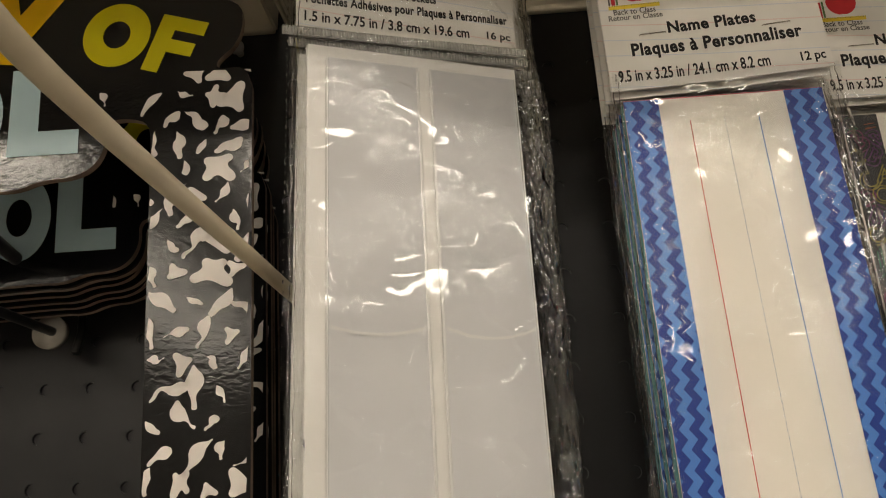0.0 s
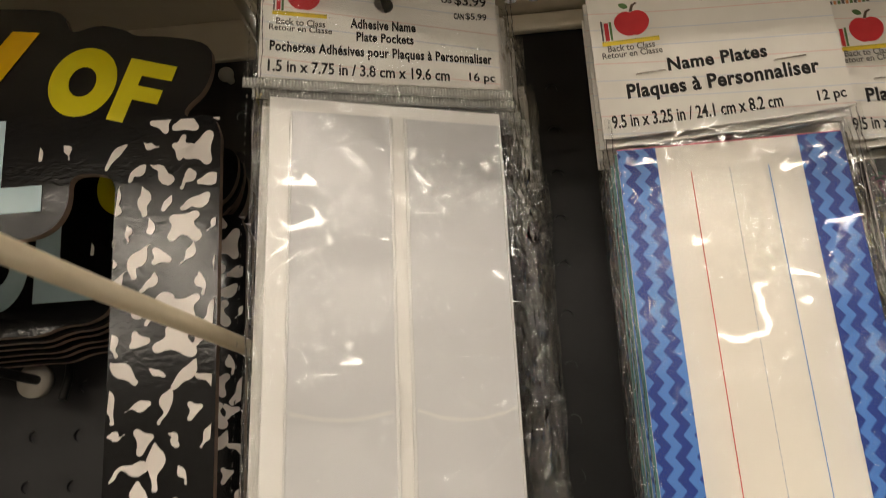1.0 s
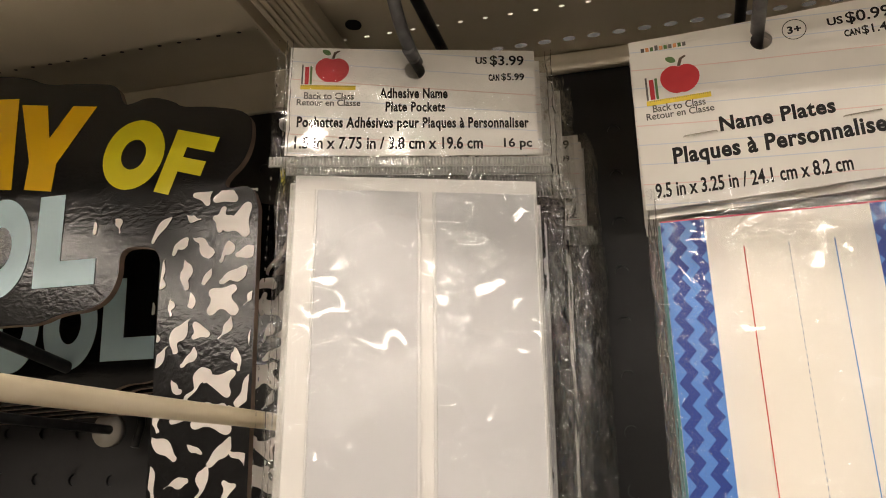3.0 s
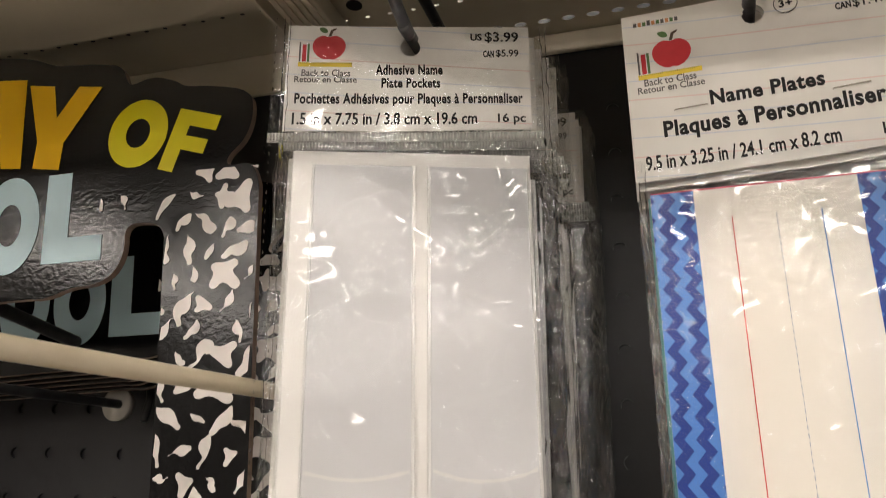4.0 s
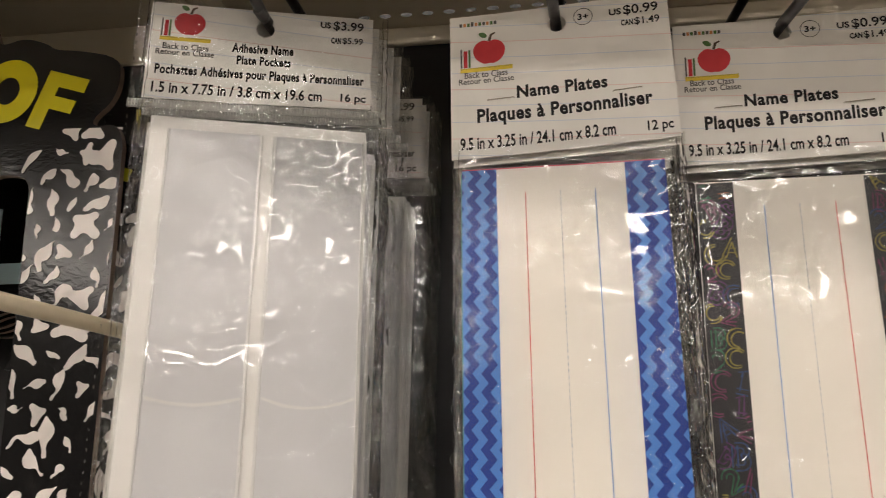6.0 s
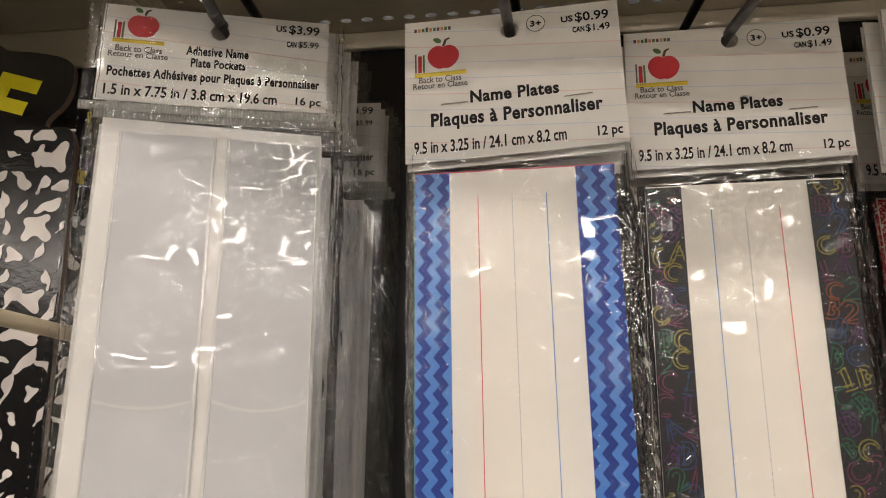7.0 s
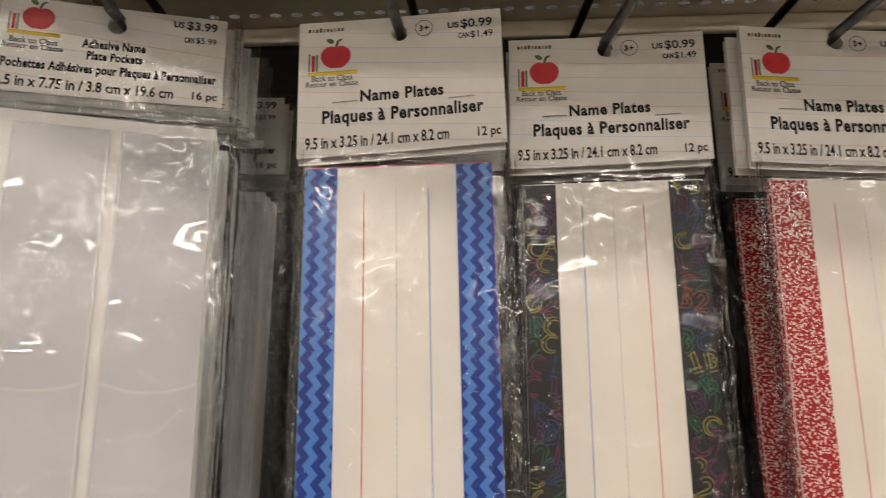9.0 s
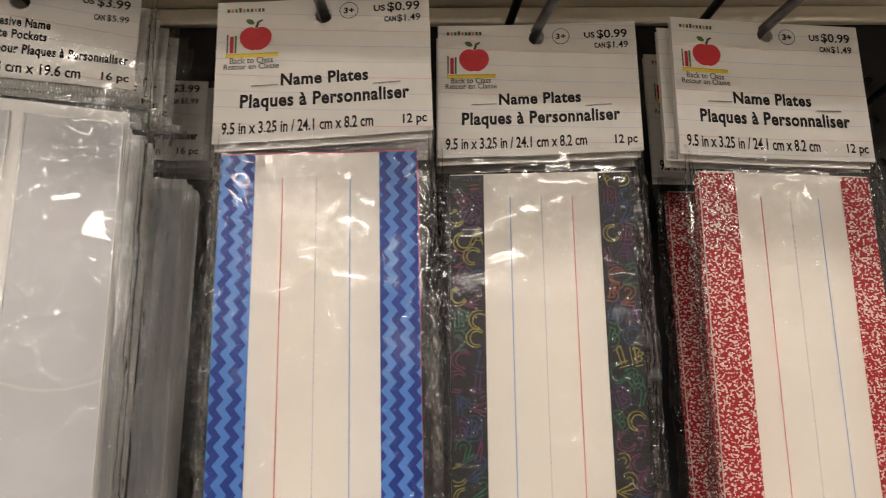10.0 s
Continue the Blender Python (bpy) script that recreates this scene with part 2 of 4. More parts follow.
def tube(bm, pts, radius, sides=14, tip=None):
    """A rod of round section along the points, closed at both ends."""
    pts = [Vector(p) for p in pts]
    rings = []
    for i, p in enumerate(pts):
        d = (pts[min(i + 1, len(pts) - 1)] - pts[max(i - 1, 0)]).normalized()
        a = d.cross(Vector((0, 0, 1)))
        a = a.normalized() if a.length > 1e-5 else Vector((1, 0, 0))
        b = a.cross(d)
        r = radius if tip is None or i else tip
        rings.append([bm.verts.new(p + (a * math.cos(q) + b * math.sin(q)) * r) for q in [2 * math.pi * j / sides for j in range(sides)]])
    for r0, r1 in zip(rings, rings[1:]):
        for j in range(sides):
            bm.faces.new((r0[j], r0[(j + 1) % sides], r1[(j + 1) % sides], r1[j]))
    bm.faces.new(rings[0][::-1])
    bm.faces.new(rings[-1])
    bmesh.ops.recalc_face_normals(bm, faces=bm.faces)
    return bm


def flat(bm, pts, y=0.0, m=None, index=0):
    """A flat face in the x-z plane that looks towards -y."""
    vs = [bm.verts.new((p[0], y, p[1])) for p in pts]
    f = bm.faces.new(vs)
    f.normal_update()
    if f.normal.y > 0:
        f.normal_flip()
    f.material_index = index
    return f


LETTERS = {}


def letters(body, bold=0.0, spacing=1.0, outline=0.0):
    """Vertices and faces of set type, one unit high, in its own box from 0 to width."""
    key = (body, bold, spacing, outline)
    if key not in LETTERS:
        cu = bpy.data.curves.new("type", "FONT")
        cu.body, cu.offset, cu.resolution_u, cu.space_character = body, bold, 3, spacing
        if outline:
            cu.fill_mode, cu.bevel_depth, cu.bevel_resolution = "NONE", outline, 0
        ob = new("type", cu)
        dg = bpy.context.evaluated_depsgraph_get()
        me = bpy.data.meshes.new_from_object(ob.evaluated_get(dg))
        co = [v.co.copy() for v in me.vertices]
        LETTERS[key] = (co, [tuple(p.vertices) for p in me.polygons])
        bpy.data.objects.remove(ob)
        bpy.data.meshes.remove(me)
        bpy.data.curves.remove(cu)
    return LETTERS[key]


def type_set(bm, body, x0, x1, z0, z1, y, bold=0.0, turn=0.0, slant=0.0, spacing=1.0, index=0, outline=0.0):
    """Sets words so that their own box fills x0..x1, z0..z1, then turns and slants them about its middle."""
    co, faces = letters(body, bold, spacing, outline)
    ax, bx = min(c.x for c in co), max(c.x for c in co)
    az, bz = min(c.y for c in co), max(c.y for c in co)
    cx, cz = (x0 + x1) / 2, (z0 + z1) / 2
    ct, st = math.cos(radians(turn)), math.sin(radians(turn))
    vs = []
    for c in co:
        u = ((c.x - ax) / (bx - ax) - 0.5) * (x1 - x0)
        v = ((c.y - az) / (bz - az) - 0.5) * (z1 - z0)
        u += v * slant
        vs.append(bm.verts.new((cx + u * ct - v * st, y - c.z * 0.01, cz + u * st + v * ct)))
    for f in faces:
        try:
            bm.faces.new([vs[i] for i in f]).material_index = index
        except ValueError:
            pass
    return bm


def chaikin(pts, times=2):
    for _ in range(times):
        out = []
        for i, p in enumerate(pts):
            q = pts[(i + 1) % len(pts)]
            out += [(0.75 * p[0] + 0.25 * q[0], 0.75 * p[1] + 0.25 * q[1]), (0.25 * p[0] + 0.75 * q[0], 0.25 * p[1] + 0.75 * q[1])]
        pts = out
    return pts


def slab(pts, y0, y1, side_index=1):
    """A board of the given outline in x-z, between y0 (front) and y1."""
    bm = bmesh.new()
    f = flat(bm, pts, y0)
    r = bmesh.ops.extrude_face_region(bm, geom=[f])
    vs = [g for g in r["geom"] if isinstance(g, bmesh.types.BMVert)]
    bmesh.ops.translate(bm, verts=vs, vec=(0, y1 - y0, 0))
    bmesh.ops.recalc_face_normals(bm, faces=bm.faces)
    for g in bm.faces:
        g.material_index = side_index if abs(g.normal.y) < 0.5 else 0
    bmesh.ops.triangulate(bm, faces=[g for g in bm.faces if len(g.verts) > 4])
    return bm


def holed(bm, cx, cz, w, h, rx, rz, y, n=20, face=1):
    """A rectangular cell in x-z (or x-y) with an oval hole; face 1: x-z, 2: x-y."""
    put = (lambda a, b: (a, y, b)) if face == 1 else (lambda a, b: (a, b, y))
    inner, outer = [], []
    for j in range(n):
        q = 2 * math.pi * (j + 0.5) / n
        c, s = math.cos(q), math.sin(q)
        k = min((w / 2) / max(abs(c), 1e-6), (h / 2) / max(abs(s), 1e-6))
        inner.append(bm.verts.new(put(cx + rx * c, cz + rz * s)))
        outer.append((cx + k * c, cz + k * s))
    corner = {}
    ov = [bm.verts.new(put(*p)) for p in outer]
    for j in range(n):
        k = (j + 1) % n
        a, b = outer[j], outer[k]
        # a corner of the cell lies between two neighbours on different sides
        on_x = abs(abs(a[0] - cx) - w / 2) < 1e-9
        on_x2 = abs(abs(b[0] - cx) - w / 2) < 1e-9
        if on_x != on_x2:
            px = cx + math.copysign(w / 2, (a if on_x else b)[0] - cx)
            pz = cz + math.copysign(h / 2, (b if on_x else a)[1] - cz)
            bm.faces.new((inner[j], ov[j], bm.verts.new(put(px, pz)), ov[k], inner[k]))
        else:
            bm.faces.new((inner[j], ov[j], ov[k], inner[k]))
    return inner


# ---- the place: room, gondola wall, shelves ----
BOARD_Y = 0.408
TOP_Z = 1.803
PITCH = 0.0254
ROOM_Y = -11.6


def structure(name, bm, material, label, category, smooth=False):
    return tagged(link(name, bm, material, None, label, smooth), label, category, "", "structure")


def room():
    bm = box(bmesh.new(), -7, 7, ROOM_Y, 0.62, -0.1, 0.0)
    structure("floor", bm, M["floor"], "smooth grey shop floor under the aisle", "floor")
    bm = box(bmesh.new(), -7, 7, ROOM_Y, 0.62, 3.9, 4.0)
    structure("ceiling", bm, M["ceiling"], "plain light grey shop ceiling", "ceiling")
    for nm, b in (("wall_west", (-7.1, -7, ROOM_Y, 0.62, 0, 3.9)), ("wall_east", (7, 7.1, ROOM_Y, 0.62, 0, 3.9)), ("wall_south", (-7.1, 7.1, ROOM_Y - 0.1, ROOM_Y, 0, 3.9)), ("wall_north", (-7.1, 7.1, 0.62, 0.72, 0, 3.9))):
        structure(nm, box(bmesh.new(), *b), M["wall"], "plain grey shop wall", "wall")


def ceiling_lamp():
    """A strip fitting with a shallow tray and two tubes."""
    lamp = empty("ceiling_light", pose(0, 0, 3.9), "long white strip light with a glowing diffuser under the ceiling", "ceiling light", "strip lights")
    bm = box(bmesh.new(), -0.62, 0.62, -0.15, 0.15, -0.05, 0.0, 0.006)
    part("housing", bm, M["panel_white"], lamp)
    part("diffuser", box(bmesh.new(), -0.59, 0.59, -0.13, 0.13, -0.085, -0.051, 0.012), M["lamp"], lamp, "glowing prismatic diffuser")
    return lamp


def lamps():
    first = ceiling_lamp()
    spots = [(x, y) for y in (-2.0, -4.1, -6.2, -8.2, -10.2) for x in (-5.4, -3.0, -0.6, 1.8, 4.2)]
    for i, (x, y) in enumerate(spots):
        m = pose(x, y, 3.9)
        if i == 0:
            first.matrix_basis = m
        else:
            copy_thing(first, m)


def pegboard():
    bm = bmesh.new()
    x_first, z_first = -0.1794 - 8 * PITCH, 1.5874 - 6 * PITCH
    cols, rows = 34, 14
    for i in range(cols):
        for j in range(rows):
            cx, cz = x_first + i * PITCH, z_first + j * PITCH
            inner = holed(bm, cx, cz, PITCH, PITCH, 0.0031, 0.0031, BOARD_Y, 16)
            back = [bm.verts.new((v.co.x, BOARD_Y + 0.0016, v.co.z)) for v in inner]
            for a in range(16):
                b = (a + 1) % 16
                bm.faces.new((inner[a], inner[b], back[b], back[a]))
            bm.faces.new(back)
    bmesh.ops.remove_doubles(bm, verts=bm.verts, dist=1e-6)
    x0, x1 = x_first - PITCH / 2, x_first + (cols - 0.5) * PITCH
    z0, z1 = z_first - PITCH / 2, z_first + (rows - 0.5) * PITCH
    for a, b, c, d in ((-1.2, x0, 0.0, 1.83), (x1, 1.4, 0.0, 1.83), (x0, x1, 0.0, z0), (x0, x1, z1, 1.83)):
        if d > c:
            flat(bm, [(a, c), (b, c), (b, d), (a, d)], BOARD_Y)
    bmesh.ops.recalc_face_normals(bm, faces=bm.faces)
    for f in bm.faces:
        if abs(f.normal.y) > 0.9 and f.normal.y > 0:
            f.normal_flip()
    structure("wall_pegboard", bm, M["board"], "black perforated pegboard back panel of a shop display", "pegboard")
    bm = box(bmesh.new(), -1.2, 1.4, BOARD_Y + 0.004, BOARD_Y + 0.02, 0.0, 1.83)
    structure("wall_backing", bm, M["hole_dark"], "dark backing behind the pegboard", "wall")
    bm = box(bmesh.new(), -1.2, 1.4, BOARD_Y + 0.03, BOARD_Y + 0.045, 1.8315, 2.5)
    structure("wall_upper_panel", bm, M["panel_white"], "white back panel above the shelf", "wall")


def shelf(x0, x1, rows, label, recess_blind=False, lip=0.085, drop=0.028):
    """A pressed-steel shelf seen from below: deck with rows of slots, beads, side flanges and a front lip."""
    z = 1.813
    ob = empty("shelf", pose(0, 0, 0), label, "shelf", "shelves over the display")
    bm = bmesh.new()
    y = 0.4385
    strips = []
    for yc, rx, ry in rows:
        strips.append((yc - 0.006, yc + 0.006, rx, ry))
    strips.sort(reverse=True)
    if recess_blind:
        for ya, yb, zz in ((0.385, 0.4385, z + 0.016), (0.338, 0.385, z + 0.012)):
            lo = ya
            hi = yb
            for sa, sb, rx, ry in strips:
                if ya < sa < yb:
                    bm.faces.new([bm.verts.new(p) for p in ((x0, sb, zz), (x1, sb, zz), (x1, hi, zz), (x0, hi, zz))])
                    n = int((x1 - x0) / 0.0127)
                    for i in range(n):
                        holed(bm, x0 + (i + 0.5) * (x1 - x0) / n, (sa + sb) / 2, (x1 - x0) / n, sb - sa, rx, ry, zz, 12, 2)
                    hi = sa
            bm.faces.new([bm.verts.new(p) for p in ((x0, lo, zz), (x1, lo, zz), (x1, hi, zz), (x0, hi, zz))])
        strips, y = [], 0.339
    for ya, yb, rx, ry in strips:
        if y > yb:
            bm.faces.new([bm.verts.new(p) for p in ((x0, yb, z), (x1, yb, z), (x1, y, z), (x0, y, z))])
        n = int((x1 - x0) / 0.0127)
        w = (x1 - x0) / n
        for i in range(n):
            holed(bm, x0 + (i + 0.5) * w, (ya + yb) / 2, w, yb - ya, rx, ry, z, 12, 2)
        y = ya
    # towards the aisle: a bead, then the lower field of the deck
    prof = [(y, z), (0.338, z), (0.336, z - 0.004), (lip + 0.005, z - 0.004), (lip + 0.003, z - drop), (lip, z - drop), (lip - 0.002, z + 0.004)]
    for (ya, za), (yb, zb) in zip(prof, prof[1:]):
        bm.faces.new([bm.verts.new(p) for p in ((x0, ya, za), (x0, yb, zb), (x1, yb, zb), (x1, ya, za))])
    bmesh.ops.remove_doubles(bm, verts=bm.verts, dist=1e-6)
    bmesh.ops.recalc_face_normals(bm, faces=bm.faces)
    part("deck", bm, M["paint_beige"], ob)
    if recess_blind:
        # unseen sheet added over the deck so that no light shows through the slots
        part("liner", box(bmesh.new(), x0, x1, 0.11, 0.436, z + 0.0185, z + 0.020), M["dark_steel"], ob, "dark sheet added over the deck to keep light out of its slots")
    for xa in (x0 - 0.0023, x1 + 0.0001):
        bm = box(bmesh.new(), xa, xa + 0.0022, lip + 0.015, 0.403, z - 0.012, z + 0.03, 0.0004)
        part("side_flange", bm, M["paint_beige"], ob)
    bm = box(bmesh.new(), x0, x1, 0.4035, 0.4075, TOP_Z - 0.002, z + (0.0155 if recess_blind else -0.0006), 0.0012)
    part("back_rail", bm, M["paint_beige"], ob)
    return ob


def shelf_bracket():
    """The bracket end inside the shelf's corner: a ribbed plate with a round slot and a clear clip."""
    ob = empty("shelf_bracket", pose(-0.0855, 0.3505, 1.791), "beige ribbed shelf bracket with a dark slot", "bracket")
    bm = box(bmesh.new(), 0.0090, 0.0290, -0.15, 0.04, 0.006, 0.0170, 0.001)
    for i in range(5):
        rib = box(bmesh.new(), 0.0100 + i * 0.0038, 0.0118 + i * 0.0038, -0.148, 0.038, 0.0045, 0.0058, 0.0004)
        part("rib", rib, M["paint_beige"], ob)
    part("plate", bm, M["paint_beige"], ob)
    bm = tube(bmesh.new(), [(0.0361, 0.0, 0.0209), (0.0361, 0.0, 0.0216)], 0.0042, 18)
    part("slot", bm, M["hole_dark"], ob, "dark round slot")
    bm = box(bmesh.new(), 0.036, 0.052, 0.020, 0.028, 0.006, 0.014, 0.003)
    part("clip", bm, M["clear_disc"], ob, "cloudy clear plastic clip", True)
    return ob


room()
lamps()
pegboard()
shelf(-0.0790, 1.2, [(0.392, 0.0034, 0.0021), (0.363, 0.0014, 0.0008)], "beige pressed-steel shelf with two rows of punched slots", lip=0.165)
shelf(-1.1, -0.0895, [(0.358, 0.0015, 0.0009)], "beige pressed-steel shelf with one row of punched slots", True, drop=0.038)
shelf_bracket()


# ---- hooks ----
def smooth_path(pts, n=8):
    out = []
    for i in range(len(pts) - 1):
        p0, p1 = Vector(pts[max(i - 1, 0)]), Vector(pts[i])
        p2, p3 = Vector(pts[i + 1]), Vector(pts[min(i + 2, len(pts) - 1)])
        for j in range(n):
            t = j / n
            out.append(0.5 * (2 * p1 + (p2 - p0) * t + (2 * p0 - 5 * p1 + 4 * p2 - p3) * t * t + (3 * p1 - p0 - 3 * p2 + p3) * t ** 3))
    out.append(Vector(pts[-1]))
    return out


def scan_hook(x, z, drift, bend, label, mat="steel", length=0.20, upper=0.037, up_drift=None, radius=0.0024):
    """A peg hook: back plate, lower arm that carries the packs, upper arm for a price ticket."""
    ob = empty("display_hook", pose(x, BOARD_Y, z), label, "hook", "hooks on the pegboard")
    y0 = -0.003
    ud = drift if up_drift is None else up_drift
    if bend:
        pts = [(-drift * 0.1, y0, 0), (0, -0.125, 0), (drift * 0.2, -bend, 0.000), (drift * 0.3, -bend - 0.017, 0.005), (drift * 0.35, -bend - 0.035, 0.020)]
    else:
        pts = [(-drift * 0.45, y0, 0), (0, -0.088, 0), (drift, -length, 0.0), (drift * 1.06, -length - 0.012, 0.005)]
    part("lower_arm", tube(bmesh.new(), smooth_path(pts), radius), M[mat], ob, "", True)
    if upper:
        pts = [(-ud * 0.45, y0, upper), (0, -0.088, upper), (ud, -length - 0.02, upper)]
        part("upper_arm", tube(bmesh.new(), smooth_path(pts), radius), M["dark_steel"], ob, "", True)
    bm = box(bmesh.new(), -0.006 - drift * 0.4, 0.006 - drift * 0.4, -0.004, -0.001, -0.012, max(upper, 0.01) + 0.008, 0.001)
    part("back_plate", bm, M["dark_steel"], ob)
    return ob


scan_hook(0.0085, 1.7418, 0.0, 0.128, "grey steel display hook with an upturned tip", upper=0.026)
scan_hook(0.1312, 1.7440, -0.006, 0, "grey steel display hook holding blue name plates")
scan_hook(0.2258, 1.7455, 0.024, 0, "grey steel display hook holding chalkboard name plates")
scan_hook(0.3305, 1.7455, 0.024, 0, "grey steel display hook holding red name plates")
scan_hook(0.425, 1.7455, 0.01, 0, "empty dark steel display hook", mat="dark_steel", length=0.06, upper=0.0)


def white_hook():
    ob = empty("white_hook", pose(-0.050, BOARD_Y, 1.6115), "cream plastic-coated straight display hook", "hook", "hooks on the pegboard")
    part("arm", tube(bmesh.new(), smooth_path([(0.002, -0.003, 0.0), (0.0, -0.12, -0.001), (-0.002, -0.25, -0.002), (-0.0025, -0.285, 0.004)]), 0.0031, 18), M["hook_white"], ob, "", True)
    part("back_plate", box(bmesh.new(), -0.008, 0.008, -0.004, -0.001, -0.012, 0.012, 0.001), M["dark_steel"], ob)


white_hook()


def sign_hook():
    """The long dark hook that carries the signs, with a clear round stop."""
    ob = empty("sign_hook", pose(-0.192, BOARD_Y, 1.613), "dark steel hook with a clear round stop", "hook", "hooks on the pegboard")
    part("upper_arm", tube(bmesh.new(), smooth_path([(-0.004, -0.003, 0.021), (0.001, -0.06, 0.028), (0.006, -0.108, 0.034), (0.008, -0.20, 0.048)]), 0.0031), M["dark_steel"], ob, "", True)
    part("lower_arm", tube(bmesh.new(), smooth_path([(0.002, -0.022, 0.0), (0.0, -0.08, 0.001), (-0.002, -0.16, 0.002)]), 0.0024), M["dark_steel"], ob, "", True)
    part("strut", tube(bmesh.new(), [(0.004, -0.005, 0.024), (0.006, -0.005, 0.004), (0.006, -0.008, -0.008)], 0.0022), M["dark_steel"], ob, "", True)
    bm = tube(bmesh.new(), [(0.0, -0.0205, 0.0), (0.0, -0.0228, 0.0), (0.0, -0.0245, 0.0)], 0.0088, 24)
    part("stop", bm, M["clear_disc"], ob, "cloudy clear round stop", True)


sign_hook()


def board_knob():
    """A round white push knob on the pegboard."""
    ob = empty("push_knob", pose(-0.111, BOARD_Y, 1.7885), "small round white plastic knob pushed into the pegboard", "knob")
    bm = bmesh.new()
    bmesh.ops.create_uvsphere(bm, u_segments=20, v_segments=12, radius=0.0046, matrix=Matrix.Translation((0, -0.008, 0)) @ Matrix.Diagonal((1, 0.8, 1, 1)))
    part("head", bm, M["knob_grey"], ob, "", True)
    part("stem", tube(bmesh.new(), [(0, -0.006, 0), (0, -0.0005, 0)], 0.0022), M["knob_grey"], ob)


board_knob()


# ---- school sign boards ----
def sign_outline():
    cloud = [(-0.30, 0.118), (-0.20, 0.128), (-0.1093, 0.1212), (-0.0867, 0.1180), (-0.0740, 0.1122), (-0.0626, 0.1116), (-0.0486, 0.1102), (-0.0360, 0.1080), (-0.0320, 0.0985), (-0.0290, 0.0970), (-0.0188, 0.1005),
             (-0.0060, 0.0965), (-0.0021, 0.0932), (0.0107, 0.0924), (0.0310, 0.0880), (0.0335, 0.0765), (0.0308, 0.0650), (0.0228, 0.0575), (0.0235, 0.0530), (0.0350, 0.0545)]
    strip = [(0.0390, 0.0450), (0.0392, 0.0410), (0.0450, -0.0600), (0.0520, -0.1900), (0.0520, -0.2400), (0.0500, -0.2420), (-0.36, -0.262), (-0.363, -0.260), (-0.37, 0.10), (-0.34, 0.116)]
    return cloud + strip


def sign_window():
    return [(0.0052, -0.0700), (-0.0015, 0.0150), (-0.0030, 0.0280), (-0.0115, 0.0308), (-0.0222, 0.0300), (-0.0205, 0.0180), (-0.0245, 0.0085), (-0.0330, 0.0042), (-0.0450, 0.0036),
            (-0.0560, -0.0010), (-0.0700, -0.0005), (-0.1500, -0.0060), (-0.300, -0.012), (-0.318, -0.020), (-0.312, -0.190), (-0.300, -0.205), (0.000, -0.188), (0.0120, -0.180), (0.0125, -0.165)]


BLOCK = {
    "A": [(0, 0), (0.30, 0), (0.36, 0.2), (0.62, 0.2), (0.66, 0), (0.97, 0), (1.0, 1), (0.40, 1)],
    "Y": [(0, 1), (0.35, 1), (0.37, 0.61), (0.69, 1), (1, 1), (0.46, 0.32), (0.39, 0), (0.035, 0), (0.10, 0.32)],
    "F": [(0, 0), (0.36, 0), (0.36, 0.37), (0.90, 0.37), (0.90, 0.60), (0.36, 0.60), (0.36, 0.76), (1, 0.76), (1, 1), (0, 1)],
    "L": [(0, 0), (1, 0), (1, 0.27), (0.42, 0.27), (0.42, 1), (0, 1)],
}


def block_letter(body, corner, across, up, y):
    """A heavy poster letter in the slanted box that starts at corner and runs along across and up."""
    bm = bmesh.new()

    def place(u, v):
        return (corner[0] + u * across[0] + v * up[0], corner[1] + u * across[1] + v * up[1])

    if body == "O":
        n = 40
        for j in range(n):
            q, p = 2 * math.pi * j / n, 2 * math.pi * (j + 1) / n
            ring = [(q, 0.5, 0.5), (p, 0.5, 0.5), (p, 0.20, 0.215), (q, 0.20, 0.215)]
            flat(bm, [place(0.5 + a * math.cos(r), 0.5 + b * math.sin(r)) for r, a, b in ring], y)
    else:
        f = flat(bm, [place(u, v) for u, v in BLOCK[body]], y)
        bmesh.ops.triangulate(bm, faces=[f])
    for f in bm.faces:
        f.normal_update()
        if f.normal.y > 0:
            f.normal_flip()
    return bm


def fleck_outline(rng, size, kind):
    """A marbled fleck: a bent stroke that swells and tapers, or a stub with hollow sides."""
    if kind == "stub":
        n = rng.choice((3, 3, 4))
        a0 = rng.uniform(0, 6.3)
        pts = []
        for k in range(n):
            a = a0 + 2 * math.pi * k / n + rng.uniform(-0.35, 0.35)
            r = size * rng.uniform(0.42, 0.75)
            b = a + math.pi / n
            pts += [(r * math.cos(a - 0.22), r * math.sin(a - 0.22)), (r * math.cos(a + 0.22), r * math.sin(a + 0.22)), (size * 0.26 * math.cos(b), size * 0.26 * math.sin(b))]
        return chaikin(pts, 2)
    turn, bend = rng.uniform(0, 6.3), rng.uniform(-1.5, 1.5)
    wave, wide = rng.uniform(-0.7, 0.7), 0.0006 + size * rng.uniform(0.10, 0.19)
    spine, p, n = [], Vector((0, 0)), 9
    for k in range(n):
        spine.append(p.copy())
        a = turn + bend * (k / n - 0.5) + wave * math.sin(k * 1.3)
        p = p + Vector((math.cos(a), math.sin(a))) * size * 1.35 / n
    mid = sum(spine, Vector((0, 0))) / n
    peak, left, right = rng.uniform(0.25, 0.75), [], []
    for k, q in enumerate(spine):
        t = k / (n - 1)
        w = wide * (0.16 + 0.95 * math.exp(-((t - peak) / 0.30) ** 2) + 0.2 * math.sin(9 * t + turn))
        d = (spine[min(k + 1, n - 1)] - spine[max(k - 1, 0)]).normalized()
        s = Vector((-d.y, d.x)) * w
        left.append(tuple(q - mid + s))
        right.append(tuple(q - mid - s))
    return chaikin(left + right[::-1], 1)


